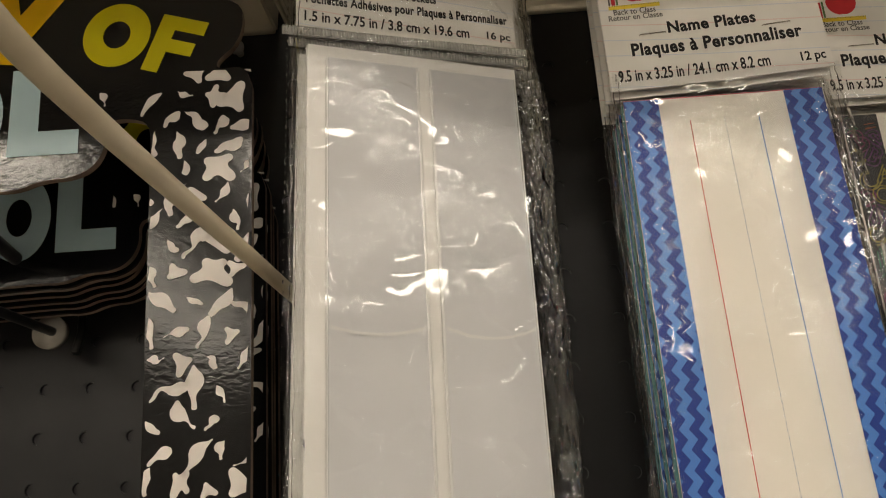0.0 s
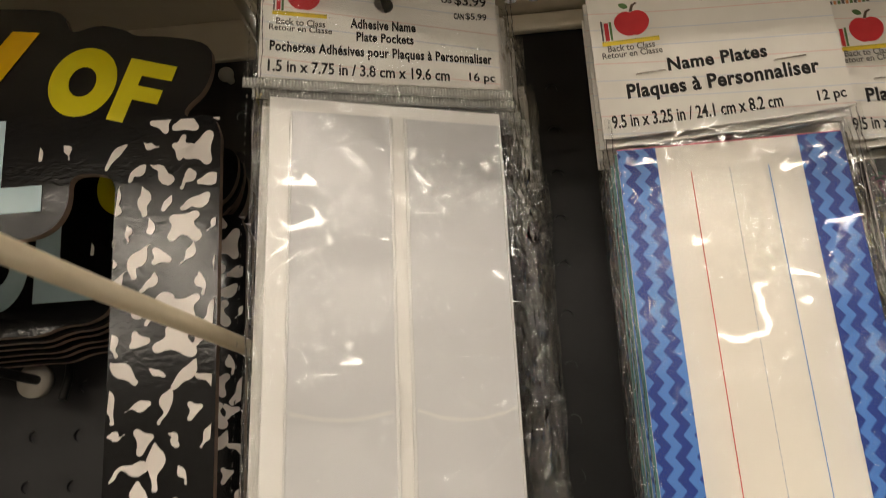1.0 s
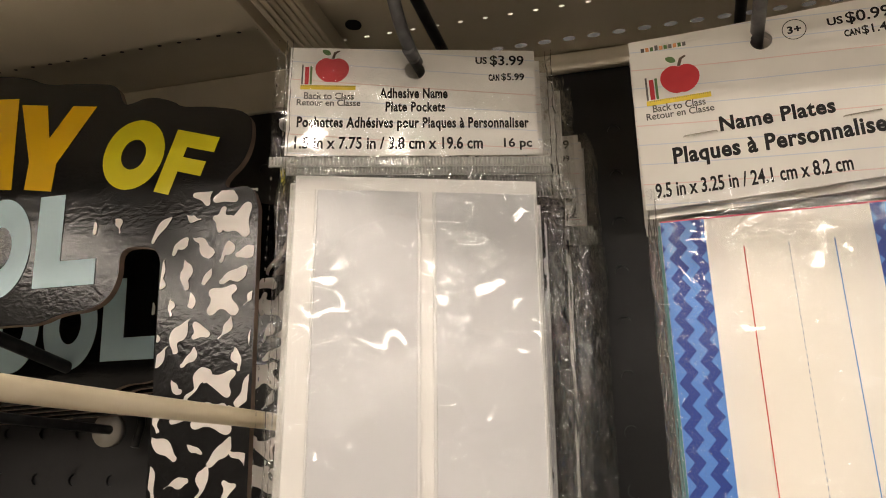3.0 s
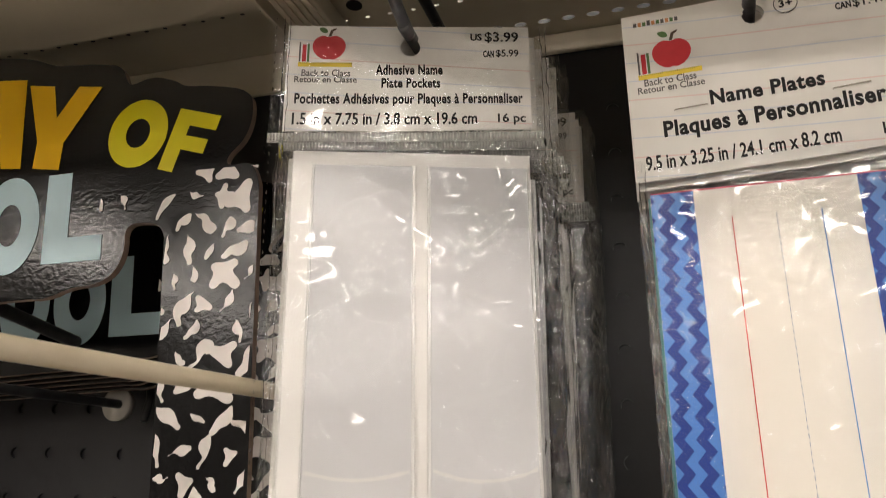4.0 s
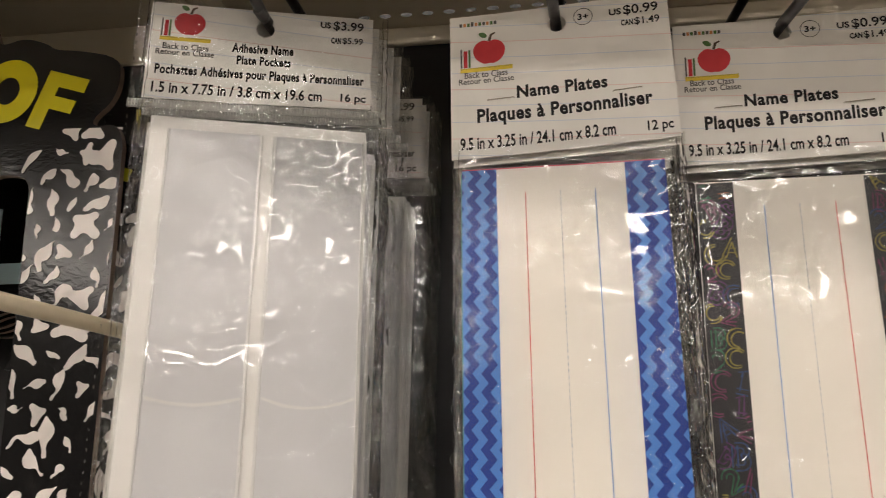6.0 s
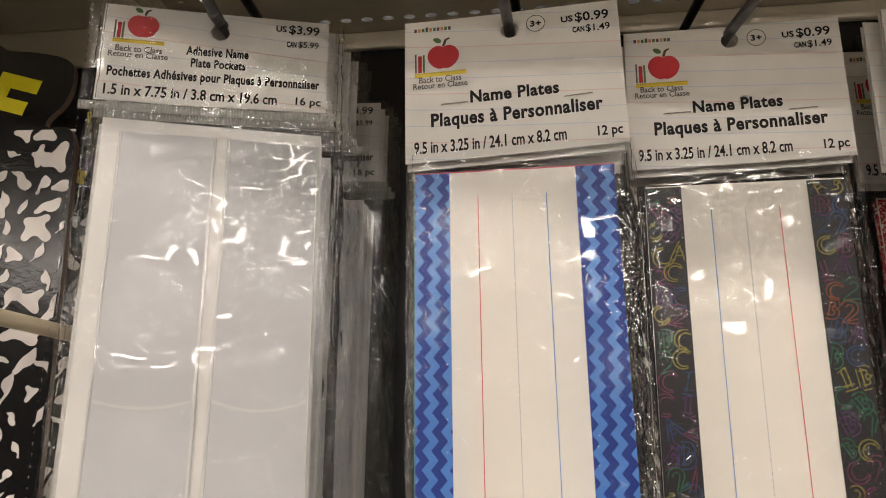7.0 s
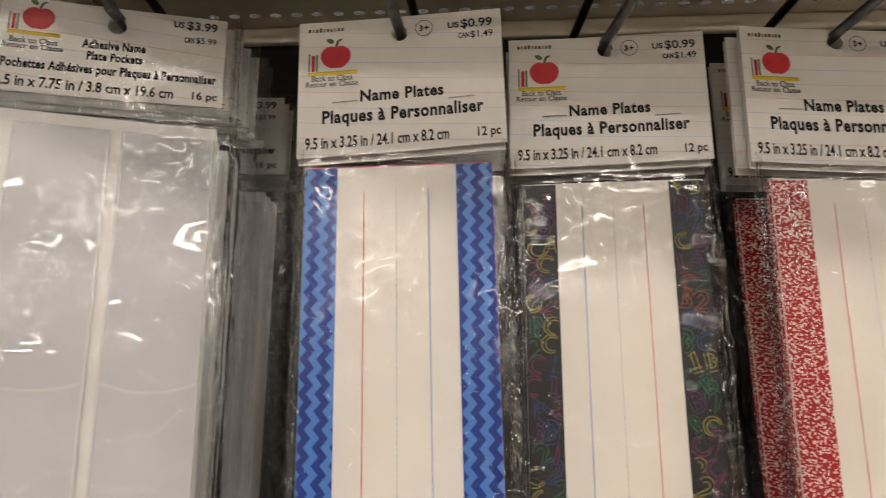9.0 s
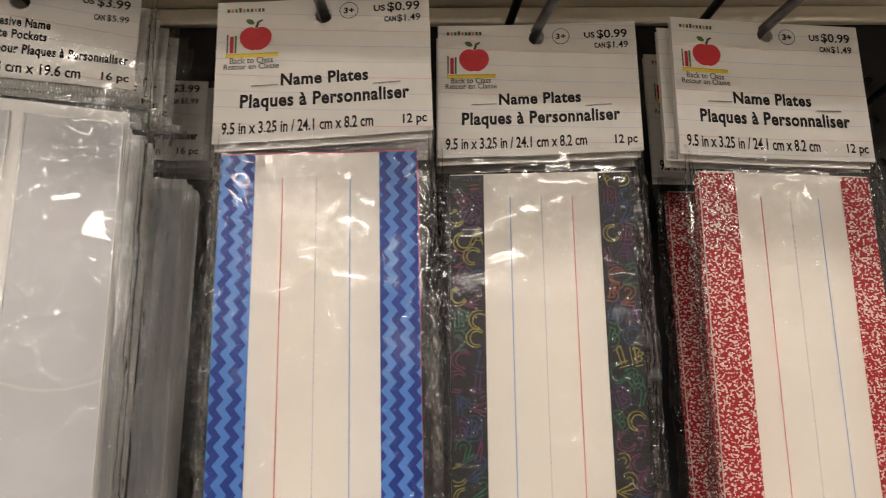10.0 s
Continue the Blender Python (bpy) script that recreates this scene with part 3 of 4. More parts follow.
def speckles(y):
    """Flecks over the upright strip and the corner of the sign, cut off at its edges."""
    rng = random.Random(12)
    bm = bmesh.new()
    step = 0.0112
    for row in range(25):
        zc = 0.0505 - row * step
        for col in range(-4, 6):
            cx, cz = 0.004 + (col + 0.5 * (row % 2)) * step + rng.uniform(-0.0022, 0.0022), zc + rng.uniform(-0.0022, 0.0022)
            if rng.random() < 0.05:
                continue
            size = rng.choice((0.0062, 0.0085, 0.0115, 0.0140))
            pts = fleck_outline(rng, size, rng.choice(("stub", "stroke", "stroke", "stroke")))
            right = 0.0385 - 0.0545 * min(0.0, cz - 0.041)
            left = -0.0015 - 0.079 * (cz - 0.015) if cz < 0.026 else -0.037
            if cx < left - 0.004 or cx > right + 0.003 or (cz < 0.034 and cz > 0.02 and cx < -0.001) or cz > 0.051 + 0.1 * min(cx, 0.02):
                continue
            ring = [(min(max(cx + u, left + 0.0008), right - 0.0004), min(cz + v, 0.0525)) for u, v in pts]
            f = flat(bm, ring, y)
            bmesh.ops.triangulate(bm, faces=[f])
    for f in bm.faces:
        f.normal_update()
        if f.normal.y > 0:
            f.normal_flip()
    return bm


def sign_board(m, label):
    ob = empty("school_sign", m, label, "sign", "stacked school sign boards")
    outer, inner = chaikin(sign_outline(), 2), chaikin(sign_window(), 2)
    bm = bmesh.new()
    loops = []
    for pts in (outer, inner):
        vs = [bm.verts.new((x, 0, z)) for x, z in pts]
        loops.append([bm.edges.new((vs[i], vs[(i + 1) % len(vs)])) for i in range(len(vs))])
    bmesh.ops.triangle_fill(bm, edges=loops[0] + loops[1], use_beauty=True)
    faces = list(bm.faces)
    r = bmesh.ops.extrude_face_region(bm, geom=faces)
    bmesh.ops.translate(bm, verts=[g for g in r["geom"] if isinstance(g, bmesh.types.BMVert)], vec=(0, 0.0032, 0))
    bmesh.ops.recalc_face_normals(bm, faces=bm.faces)
    for f in bm.faces:
        f.material_index = 1 if abs(f.normal.y) < 0.5 else 0
    part("board", bm, [M["sign_black"], M["board_edge"]], ob)
    y = -0.0003
    for body, corner, across, up, mt in (
        ("A", (-0.1170, 0.0636), (0.0360, -0.0030), (-0.0069, 0.0460), "amber"),
        ("Y", (-0.0769, 0.0604), (0.0407, -0.0052), (-0.0087, 0.0428), "amber"),
        ("O", (-0.0365, 0.0551), (0.0298, 0.0025), (-0.0014, 0.0324), "olive_yellow"),
        ("F", (-0.0100, 0.0545), (0.0204, -0.0057), (0.0078, 0.0280), "olive_yellow"),
        ("O", (-0.1298, 0.0087), (0.0316, 0.0020), (-0.0050, 0.0456), "pale_blue"),
        ("O", (-0.0955, 0.0097), (0.0316, 0.0020), (-0.0050, 0.0456), "pale_blue"),
        ("L", (-0.0616, 0.0146), (0.0298, 0.0008), (-0.0039, 0.0414), "pale_blue"),
    ):
        part("letter", block_letter(body, corner, across, up, y), M[mt], ob)
    part("speckle_print", speckles(y), M["sign_white"], ob, "white marbled flecks of a notebook cover")
    return ob


front = sign_board(pose(-0.1, 0.2945, 1.65, 0, 0, 3), "black glossy school photo-frame sign with yellow and pale blue letters")
for i, (dx, dy, dz) in enumerate(((-0.011, 0.0570, -0.0215), (-0.010, 0.0620, -0.0232), (-0.013, 0.0675, -0.0246), (-0.012, 0.0730, -0.0262), (-0.014, 0.0785, -0.0276), (-0.013, 0.0840, -0.0292))):
    b = copy_thing(front, pose(-0.1 + dx, 0.2945 + dy, 1.65 + dz, 0, 0, 2.0 - 0.2 * i))
    tagged(b, "black school photo-frame sign stacked behind another, mostly in shade")


# ---- hanging packs ----
def sheared(bm, a, b, ox=0.0, oz=0.0):
    """Tilts a flat thing about a point: its rows rise by a degrees to +x, its uprights lean by b."""
    ca, sa, cb, sb = math.cos(radians(a)), math.sin(radians(a)), math.cos(radians(b)), math.sin(radians(b))
    for v in bm.verts:
        x, z = v.co.x - ox, v.co.z - oz
        v.co.x, v.co.z = ox + x * ca - z * sb, oz + x * sa + z * cb
    return bm


def curl(bm, amount):
    """Bends a card a little, so that its sides stand proud of its middle."""
    for v in bm.verts:
        v.co.y += amount * ((v.co.x / 0.045) ** 2 + 0.35 * math.sin(v.co.x * 70 + v.co.z * 25))
    return bm


def card_mesh(x0, x1, z0, z1, hole=0.0037, hz=-0.001, thick=0.0005, ry=None):
    """A header card with a round hole at the origin."""
    bm = bmesh.new()
    n, rings = 40, 7
    rows = []
    for k in range(rings + 1):
        t = (k / rings) ** 1.3
        row = []
        for j in range(n):
            q = 2 * math.pi * j / n
            c, s = math.cos(q), math.sin(q)
            kx = (x1 if c > 0 else -x0) / max(abs(c), 1e-6)
            kz = (z1 if s > 0 else -z0) / max(abs(s), 1e-6)
            far = min(kx, kz)
            px, pz = hole * c * (1 - t) + far * c * t, hole * s * (1 - t) + far * s * t
            row.append(bm.verts.new((px, 0, pz)))
        rows.append(row)
    # pull the nearest outer vertices into the corners
    for cx, cz in ((x0, z0), (x1, z0), (x0, z1), (x1, z1)):
        v = min(rows[-1], key=lambda w: (w.co.x - cx) ** 2 + (w.co.z - cz) ** 2)
        v.co.x, v.co.z = cx, cz
    for r0, r1 in zip(rows, rows[1:]):
        for j in range(n):
            bm.faces.new((r0[j], r1[j], r1[(j + 1) % n], r0[(j + 1) % n]))
    bmesh.ops.recalc_face_normals(bm, faces=bm.faces)
    r = bmesh.ops.extrude_face_region(bm, geom=list(bm.faces))
    bmesh.ops.translate(bm, verts=[g for g in r["geom"] if isinstance(g, bmesh.types.BMVert)], vec=(0, thick, 0))
    bmesh.ops.recalc_face_normals(bm, faces=bm.faces)
    return bm


def apple_mark(parent, ax, az, s, fin):
    """Apple, three books and a ruler, printed on the card. (ax, az): the apple's middle; s: its half width."""
    y = -0.00015
    bm = bmesh.new()
    pts = []
    for j in range(36):
        q = 2 * math.pi * j / 36
        r = 1.0 + 0.10 * math.cos(2 * q) - 0.16 * math.exp(-((q - math.pi / 2) / 0.28) ** 2) - 0.07 * math.exp(-((q - 1.5 * math.pi) / 0.22) ** 2)
        pts.append((ax + s * r * math.cos(q) * (0.92 + 0.10 * math.sin(q)), az + s * 0.98 * r * math.sin(q)))
    flat(bm, pts, y)
    part("apple_print", fin(bm), M["apple_red"], parent, "red apple mark")
    bm = bmesh.new()
    flat(bm, [(ax - 0.08 * s, az + 0.75 * s), (ax + 0.10 * s, az + 0.75 * s), (ax + 0.22 * s, az + 1.12 * s), (ax + 0.45 * s, az + 1.28 * s), (ax + 0.38 * s, az + 1.36 * s), (ax + 0.08 * s, az + 1.22 * s)], y - 0.0001)
    part("stem_print", fin(bm), M["stem_brown"], parent)
    bm = bmesh.new()
    flat(bm, chaikin([(ax - 0.05 * s, az + 1.02 * s), (ax - 0.45 * s, az + 0.98 * s), (ax - 0.72 * s, az + 1.38 * s), (ax - 0.25 * s, az + 1.40 * s)], 2), y - 0.0001)
    part("leaf_print", fin(bm), M["leaf_green"], parent)
    for i, (dx, w, h, mt) in enumerate(((-1.82, 0.10, 1.35, "ink_grey"), (-1.62, 0.24, 1.20, "apple_red"), (-1.32, 0.13, 1.25, "leaf_green"))):
        bm = bmesh.new()
        x, z = ax + dx * s, az - 1.02 * s
        flat(bm, [(x, z), (x + w * s, z), (x + w * s, z + h * s), (x, z + h * s)], y)
        part("book_print", fin(bm), M[mt], parent)
    bm = bmesh.new()
    x0, x1, z0, z1 = ax - 1.85 * s, ax + 1.45 * s, az - 1.36 * s, az - 1.06 * s
    flat(bm, [(x0, z0), (x1, z0), (x1, z1), (x0, z1)], y)
    part("ruler_print", fin(bm), M["ruler_yellow"], parent)
    bm = bmesh.new()
    for i in range(30):
        x = x0 + (i + 0.5) * (x1 - x0) / 30
        flat(bm, [(x, z1 - 0.10 * s), (x + 0.025 * s, z1 - 0.10 * s), (x + 0.025 * s, z1), (x, z1)], y - 0.0001)
    part("ruler_marks", fin(bm), M["ink_grey"], parent)


def words(parent, rows, fin, mat="ink"):
    for body, x0, x1, z0, z1, bold in rows:
        bm = type_set(bmesh.new(), body, x0, x1, z0, z1, -0.0002, bold, spacing=1.08 if bold > 0.03 else 1.0)
        part("caption", fin(bm), M[mat], parent)


def ridge(p):
    """Sharp creases: high along lines, falling off on both sides."""
    return 1.0 - 2.0 * abs(noise.noise(p))


def film_sheet(x0, x1, z0, z1, y, amp, seed, nx=34, nz=90, edge=0.006, puff=0.0, swell=0.0, crease=0.0, rest=None, bulge=None):
    """A crumpled sheet of film: broad dents and a few creases in the middle, sharp crinkles at the sides and at the top."""
    bm = bmesh.new()
    rim = max(3, nx // 5)
    us = [x0 + edge * k / rim for k in range(rim)]
    us += [x0 + edge + (x1 - x0 - 2 * edge) * k / (nx - 2 * rim) for k in range(nx - 2 * rim)]
    us += [x1 - edge * (rim - k) / rim for k in range(rim + 1)]
    rows = []
    for j in range(nz + 1):
        row = []
        z = z0 + (z1 - z0) * j / nz
        for x in us:
            side = min(x - x0, x1 - x)
            near = math.exp(-((side / edge) ** 2))
            top = math.exp(-(z1 - z) / 0.010)
            warp = noise.noise(Vector((x * 30, z * 30, seed + 20.0))) * 0.5
            d = noise.noise(Vector((x * 42 + seed * 7.3, seed * 3.1, z * 30))) * amp
            d += noise.noise(Vector((x * 110 + seed, z * 60, seed * 1.7))) * amp * 0.24
            d += noise.noise(Vector((x * 13 + seed * 2.7, z * 12 + 4.0, seed * 0.9))) * swell
            d -= max(0.0, ridge(Vector((x * 26 + warp + seed * 1.9, z * 34 + warp, seed * 4.1))) - 0.45) * crease
            c = noise.noise(Vector((x * 240 + seed * 5, z * 130, seed))) * 0.0016 + ridge(Vector((x * 170 + seed, z * 100 + warp * 2, 2.0))) * 0.0008
            d = d * (1 - 0.6 * near) + c * (near + top)
            d -= puff * (1 - near) * (1 - top)
            wob = noise.noise(Vector((seed, z * 45, 9.0))) * 0.0014 * near * (1 if x - x0 > x1 - x else -1)
            yy = y + d
            if bulge:
                yy -= bulge[2] * math.exp(-((x - bulge[0]) ** 2 + (z - bulge[1]) ** 2) / (2 * bulge[3] ** 2))
            if rest is not None and yy > rest and near < 0.35:
                yy = rest + (d - rest + y) * 0.06 - noise.noise(Vector((x * 60, z * 45, seed))) * 0.00025
            row.append(bm.verts.new((x + wob, yy, z)))
        rows.append(row)
    for r0, r1 in zip(rows, rows[1:]):
        for i in range(len(us) - 1):
            f = bm.faces.new((r0[i], r0[i + 1], r1[i + 1], r1[i]))
            mid = (us[i] + us[i + 1]) / 2
            f.material_index = 1 if min(mid - x0, x1 - mid) < edge * 0.75 else 0
    return bm


def side_seams(parent, x0, x1, z0, z1, y, rise, lean, seed):
    """The welded rims of a bag: thin glossy beads that waver down both of its sides."""
    for k, x in enumerate((x0 + 0.0003, x0 + 0.0022, x1 - 0.0022, x1 - 0.0003)):
        bm = bmesh.new()
        pts = []
        for j in range(91):
            z = z0 + (z1 - z0) * j / 90
            pts.append((x + 0.0007 * noise.noise(Vector((seed + k * 3.1, z * 60, 1.0))) + 0.0006 * noise.noise(Vector((seed + k, z * 210, 4.0))), y + 0.0018 * noise.noise(Vector((z * 75, seed, k * 2.0))) + 0.0008 * noise.noise(Vector((z * 260, seed, k))), z))
        tube(bm, pts, 0.00026 if k in (0, 3) else 0.00018, 6)
        ob = part("side_seam", sheared(bm, rise, lean), M["bead"], parent, "clear welded rim of the bag", True)
        ob.visible_shadow = False


def bag(parent, x0, x1, z0, z1, lean, seed, amp=0.00022, y_front=-0.0034, y_back=0.0056, edge=0.006):
    bm = sheared(film_sheet(x0, x1, z0, z1, y_front, amp, seed, 56, 170, edge=edge, puff=0.0004, swell=0.0008, crease=0.0003, rest=-0.0014), lean, lean)
    f = part("bag_front", bm, [M["film"], M["film_edge"]], parent, "clear crinkled plastic film", True)
    f.visible_shadow = False
    bm = sheared(film_sheet(x0, x1, z0, z1, y_back, amp * 0.6, seed + 11, 18, 40, edge=edge), lean, lean)
    b = part("bag_back", bm, [M["film"], M["film_edge"]], parent, "", True)
    b.visible_shadow = False
    side_seams(parent, x0, x1, z0, z1, y_front + 0.003, lean, lean, seed)


def plate_lines(parent, xs, z0, z1, y, fin):
    for x, mt, dash in xs:
        bm = bmesh.new()
        if dash:
            z = z1
            while z > z0:
                flat(bm, [(x - 0.00014, z - 0.0014), (x + 0.00014, z - 0.0014), (x + 0.00014, z), (x - 0.00014, z)], y)
                z -= 0.0024
        else:
            flat(bm, [(x - 0.00016, z0), (x + 0.00016, z0), (x + 0.00016, z1), (x - 0.00016, z1)], y)
        part("ruled_line", fin(bm), M[mt], parent)


def arc(cx, cz, r, a0, a1, n=9):
    return [(cx + r * math.cos(radians(a0 + (a1 - a0) * k / n)), cz + r * math.sin(radians(a0 + (a1 - a0) * k / n))) for k in range(n + 1)]


GLYPHS = {
    "C": [arc(0, 0, 0.75, 50, 310)],
    "2": [arc(0, 0.4, 0.5, 165, -40) + [(-0.55, -0.75), (0.6, -0.75)]],
    "1": [[(-0.35, 0.45), (0.05, 0.8), (0.05, -0.75)], [(-0.4, -0.75), (0.5, -0.75)]],
    "B": [[(-0.45, -0.8), (-0.45, 0.8)], [(-0.45, 0.8)] + arc(0.0, 0.4, 0.4, 90, -90) + arc(0.05, -0.4, 0.42, 90, -90) + [(-0.45, -0.82)]],
    "A": [[(-0.65, -0.8), (0, 0.8), (0.65, -0.8)], [(-0.35, -0.2), (0.35, -0.2)]],
}


def chalk_prints(parent, x0, x1, z0, z1, y, fin, seed):
    """Outlined letters: each stroke is a thin chalk line on both of its sides."""
    rng = random.Random(seed)
    bm = bmesh.new()
    z, row = z1 - 0.003, 0
    wide = x1 - x0
    while z > z0 - 0.002:
        for cx in (0.20, 0.68):
            g = rng.choice("CC21BAC2B")
            s = rng.uniform(0.0042, 0.0051)
            tint = 0 if g == "C" and rng.random() < 0.5 else rng.randrange(6)
            turn = radians(rng.uniform(-40, 40))
            ox, oz = x0 + wide * (cx + 0.16 * (row % 2)) + rng.uniform(-0.0008, 0.0008), z + rng.uniform(-0.0012, 0.0012)
            ct, st = math.cos(turn) * s, math.sin(turn) * s
            for stroke in GLYPHS[g]:
                for half in (-0.20, 0.20):
                    line = []
                    for k, p in enumerate(stroke):
                        a, b = Vector(stroke[max(k - 1, 0)]), Vector(stroke[min(k + 1, len(stroke) - 1)])
                        d = (b - a).normalized()
                        taper = 1.0 - 0.6 * abs(2 * k / (len(stroke) - 1) - 1) if g == "C" else 1.0
                        q = Vector(p) + Vector((-d.y, d.x)) * half * taper
                        line.append(Vector((ox + q.x * ct - q.y * st, oz + q.x * st + q.y * ct)))
                    for a, b in zip(line, line[1:]):
                        d = (b - a).normalized() * 0.00030
                        w = Vector((-d.y, d.x)) * rng.uniform(0.75, 1.15)
                        quad = [a - w, b - w, b + w, a + w]
                        if all(x0 < v.x < x1 and z0 < v.y < z1 for v in quad):
                            flat(bm, [(v.x, v.y) for v in quad], y, None, tint)
        z -= 0.0086
        row += 1
    part("chalk_letters", fin(bm), CHALK, parent, "chalk-coloured outline letters and numbers")


def name_plate_pack(m, style, label, head, plate, seed, detail=True, group="name plate packs"):
    """A header card stapled over a clear bag of long desk name plates.
    head: (x0, x1, z0, z1, row tilt, lean); plate: (x0, x1, top, white x0, white x1, row tilt, lean)."""
    ob = empty("name_plate_pack", m, label, "name plate pack", group)
    hx0, hx1, hz0, hz1, ha, hb = head

    def fin(bm):
        return curl(sheared(bm, ha, hb), -0.0006)

    card = part("header_card", fin(card_mesh(hx0, hx1, hz0, hz1)), M["card"], ob, "cream ruled header card")
    w, h = hx1 - hx0, hz1 - hz0

    def X(f):
        return hx0 + w * f

    def Z(f):
        return hz1 - h * f

    bm = fin(card_mesh(hx0 + 0.0004, hx1 - 0.0006, hz0 - 0.0022, hz1 - 0.0005))
    for v in bm.verts:
        v.co.y += 0.0030
    part("header_back", bm, M["card"], ob)
    if detail:
        bm = bmesh.new()
        # maker's mark, as small coloured bars
        for i in range(10):
            x = X(0.045) + i * w * 0.0178
            k = 0.5 if i != 3 else -0.25
            flat(bm, [(x, Z(0.078)), (x + w * 0.0125, Z(0.078)), (x + w * 0.0125, Z(0.048 + 0.01 * k)), (x, Z(0.048 + 0.01 * k))], -0.0002, None, i % 3)
        part("makers_mark", fin(bm), [M["ink_grey"], M["ink_orange"], M["leaf_green"]], card)
        words(card, [
            ("Name Plates", X(0.300), X(0.705), Z(0.622), Z(0.535), 0.036),
            ("Plaques à Personnaliser", X(0.118), X(0.895), Z(0.795), Z(0.672), 0.036),
            ("9.5 in x 3.25 in / 24.1 cm x 8.2 cm", X(0.04), X(0.725), Z(0.945), Z(0.860), 0.022),
            ("12 pc", X(0.862), X(0.972), Z(0.962), Z(0.876), 0.022),
            ("US", X(0.735), X(0.79), Z(0.125), Z(0.078), 0.03),
            ("$0.99", X(0.80), X(0.955), Z(0.140), Z(0.062), 0.018),
            ("CAN", X(0.785), X(0.84), Z(0.208), Z(0.166), 0.04),
            ("$1.49", X(0.846), X(0.957), Z(0.218), Z(0.158), 0.016),
            ("3+", X(0.592), X(0.642), Z(0.128), Z(0.082), 0.035),
        ], fin)
        words(card, [("Back to Class", X(0.065), X(0.262), Z(0.452), Z(0.408), 0.015), ("Retour en Classe", X(0.038), X(0.290), Z(0.494), Z(0.453), 0.015)], fin, "ink_grey")
        bm = bmesh.new()
        cx, cz, r = X(0.617), Z(0.105), w * 0.044
        for j in range(30):
            q, p = 2 * math.pi * j / 30, 2 * math.pi * (j + 1) / 30
            flat(bm, [(cx + r * math.cos(q), cz + r * math.sin(q)), (cx + r * math.cos(p), cz + r * math.sin(p)), (cx + r * 0.93 * math.cos(p), cz + r * 0.93 * math.sin(p)), (cx + r * 0.93 * math.cos(q), cz + r * 0.93 * math.sin(q))], -0.0002)
        part("age_ring", fin(bm), M["ink"], card)
        apple_mark(card, X(0.180), Z(0.272), w * 0.073, fin)
        for x0, x1, zz in ((X(0.165), X(0.290), Z(0.618)), (X(0.725), X(0.855), Z(0.652))):
            bm = tube(bmesh.new(), [(x0, 0.0004, zz), (x0 + 0.0003, -0.0006, zz), (x1 - 0.0003, -0.0006, zz + 0.0002), (x1, 0.0004, zz + 0.0002)], 0.00028, 8)
            part("staple", fin(bm), M["staple"], card, "bright wire staple")
    px0, px1, top, wx0, wx1, pa, pb = plate
    low = top - 0.241

    def lay(bm, ox=0.0, oz=0.0, oy=0.0):
        for v in bm.verts:
            v.co.x += ox
            v.co.z += oz
            v.co.y += oy
        return sheared(bm, pa, pb, 0, top)

    def plate_body(y0):
        return box(bmesh.new(), px0, px1, y0, y0 + 0.0004, low, top)

    band = {"blue": M["chevron"], "chalk": M["chalk_black"], "red": M["fleck_red"]}[style]
    other = {"blue": (M["plate_pink"], M["plate_teal"]), "chalk": (M["plate_white"], M["chalk_black"]), "red": (M["plate_white"], M["fleck_red"])}[style]
    one = part("name_plate", lay(plate_body(0.0)), M["plate_white"], ob, "cream name plate with ruled lines")
    for a, b in ((px0, wx0), (wx1, px1)):
        bm = bmesh.new()
        flat(bm, [(a, low), (b, low), (b, top), (a, top)], -0.00025)
        part("border_print", lay(bm), band, one, {"blue": "two-tone blue chevron border", "chalk": "black chalkboard border", "red": "red speckled border"}[style])
    if style == "chalk":
        chalk_prints(one, px0, wx0, low, top, -0.0005, lay, seed)
        chalk_prints(one, wx1, px1, low, top, -0.0005, lay, seed + 5)
    q = (wx1 - wx0)
    three = [(wx0 + q * 0.225, "ink_blue" if style == "chalk" else "ink_red", False), (wx0 + q * 0.495, "ink_dash", True), (wx0 + q * 0.765, "ink_red" if style == "chalk" else "ink_blue", False)]
    plate_lines(one, three, low + 0.01, top - 0.0105, -0.0005, lay)
    for i, (dx, dz, mt) in enumerate(((0.0002, 0.0009, other[0]), (-0.0006, -0.0006, other[1]), (-0.0003, -0.001, M["plate_white"]), (-0.0006, 0.0002, other[1]))):
        part("name_plate", lay(plate_body(0.0009 + i * 0.0008), dx, dz), mt, ob)
    bag(ob, px0 - 0.0052, px1 + 0.0058, low - 0.012, hz0 + 0.004, pb, seed, edge=0.0040)
    return ob


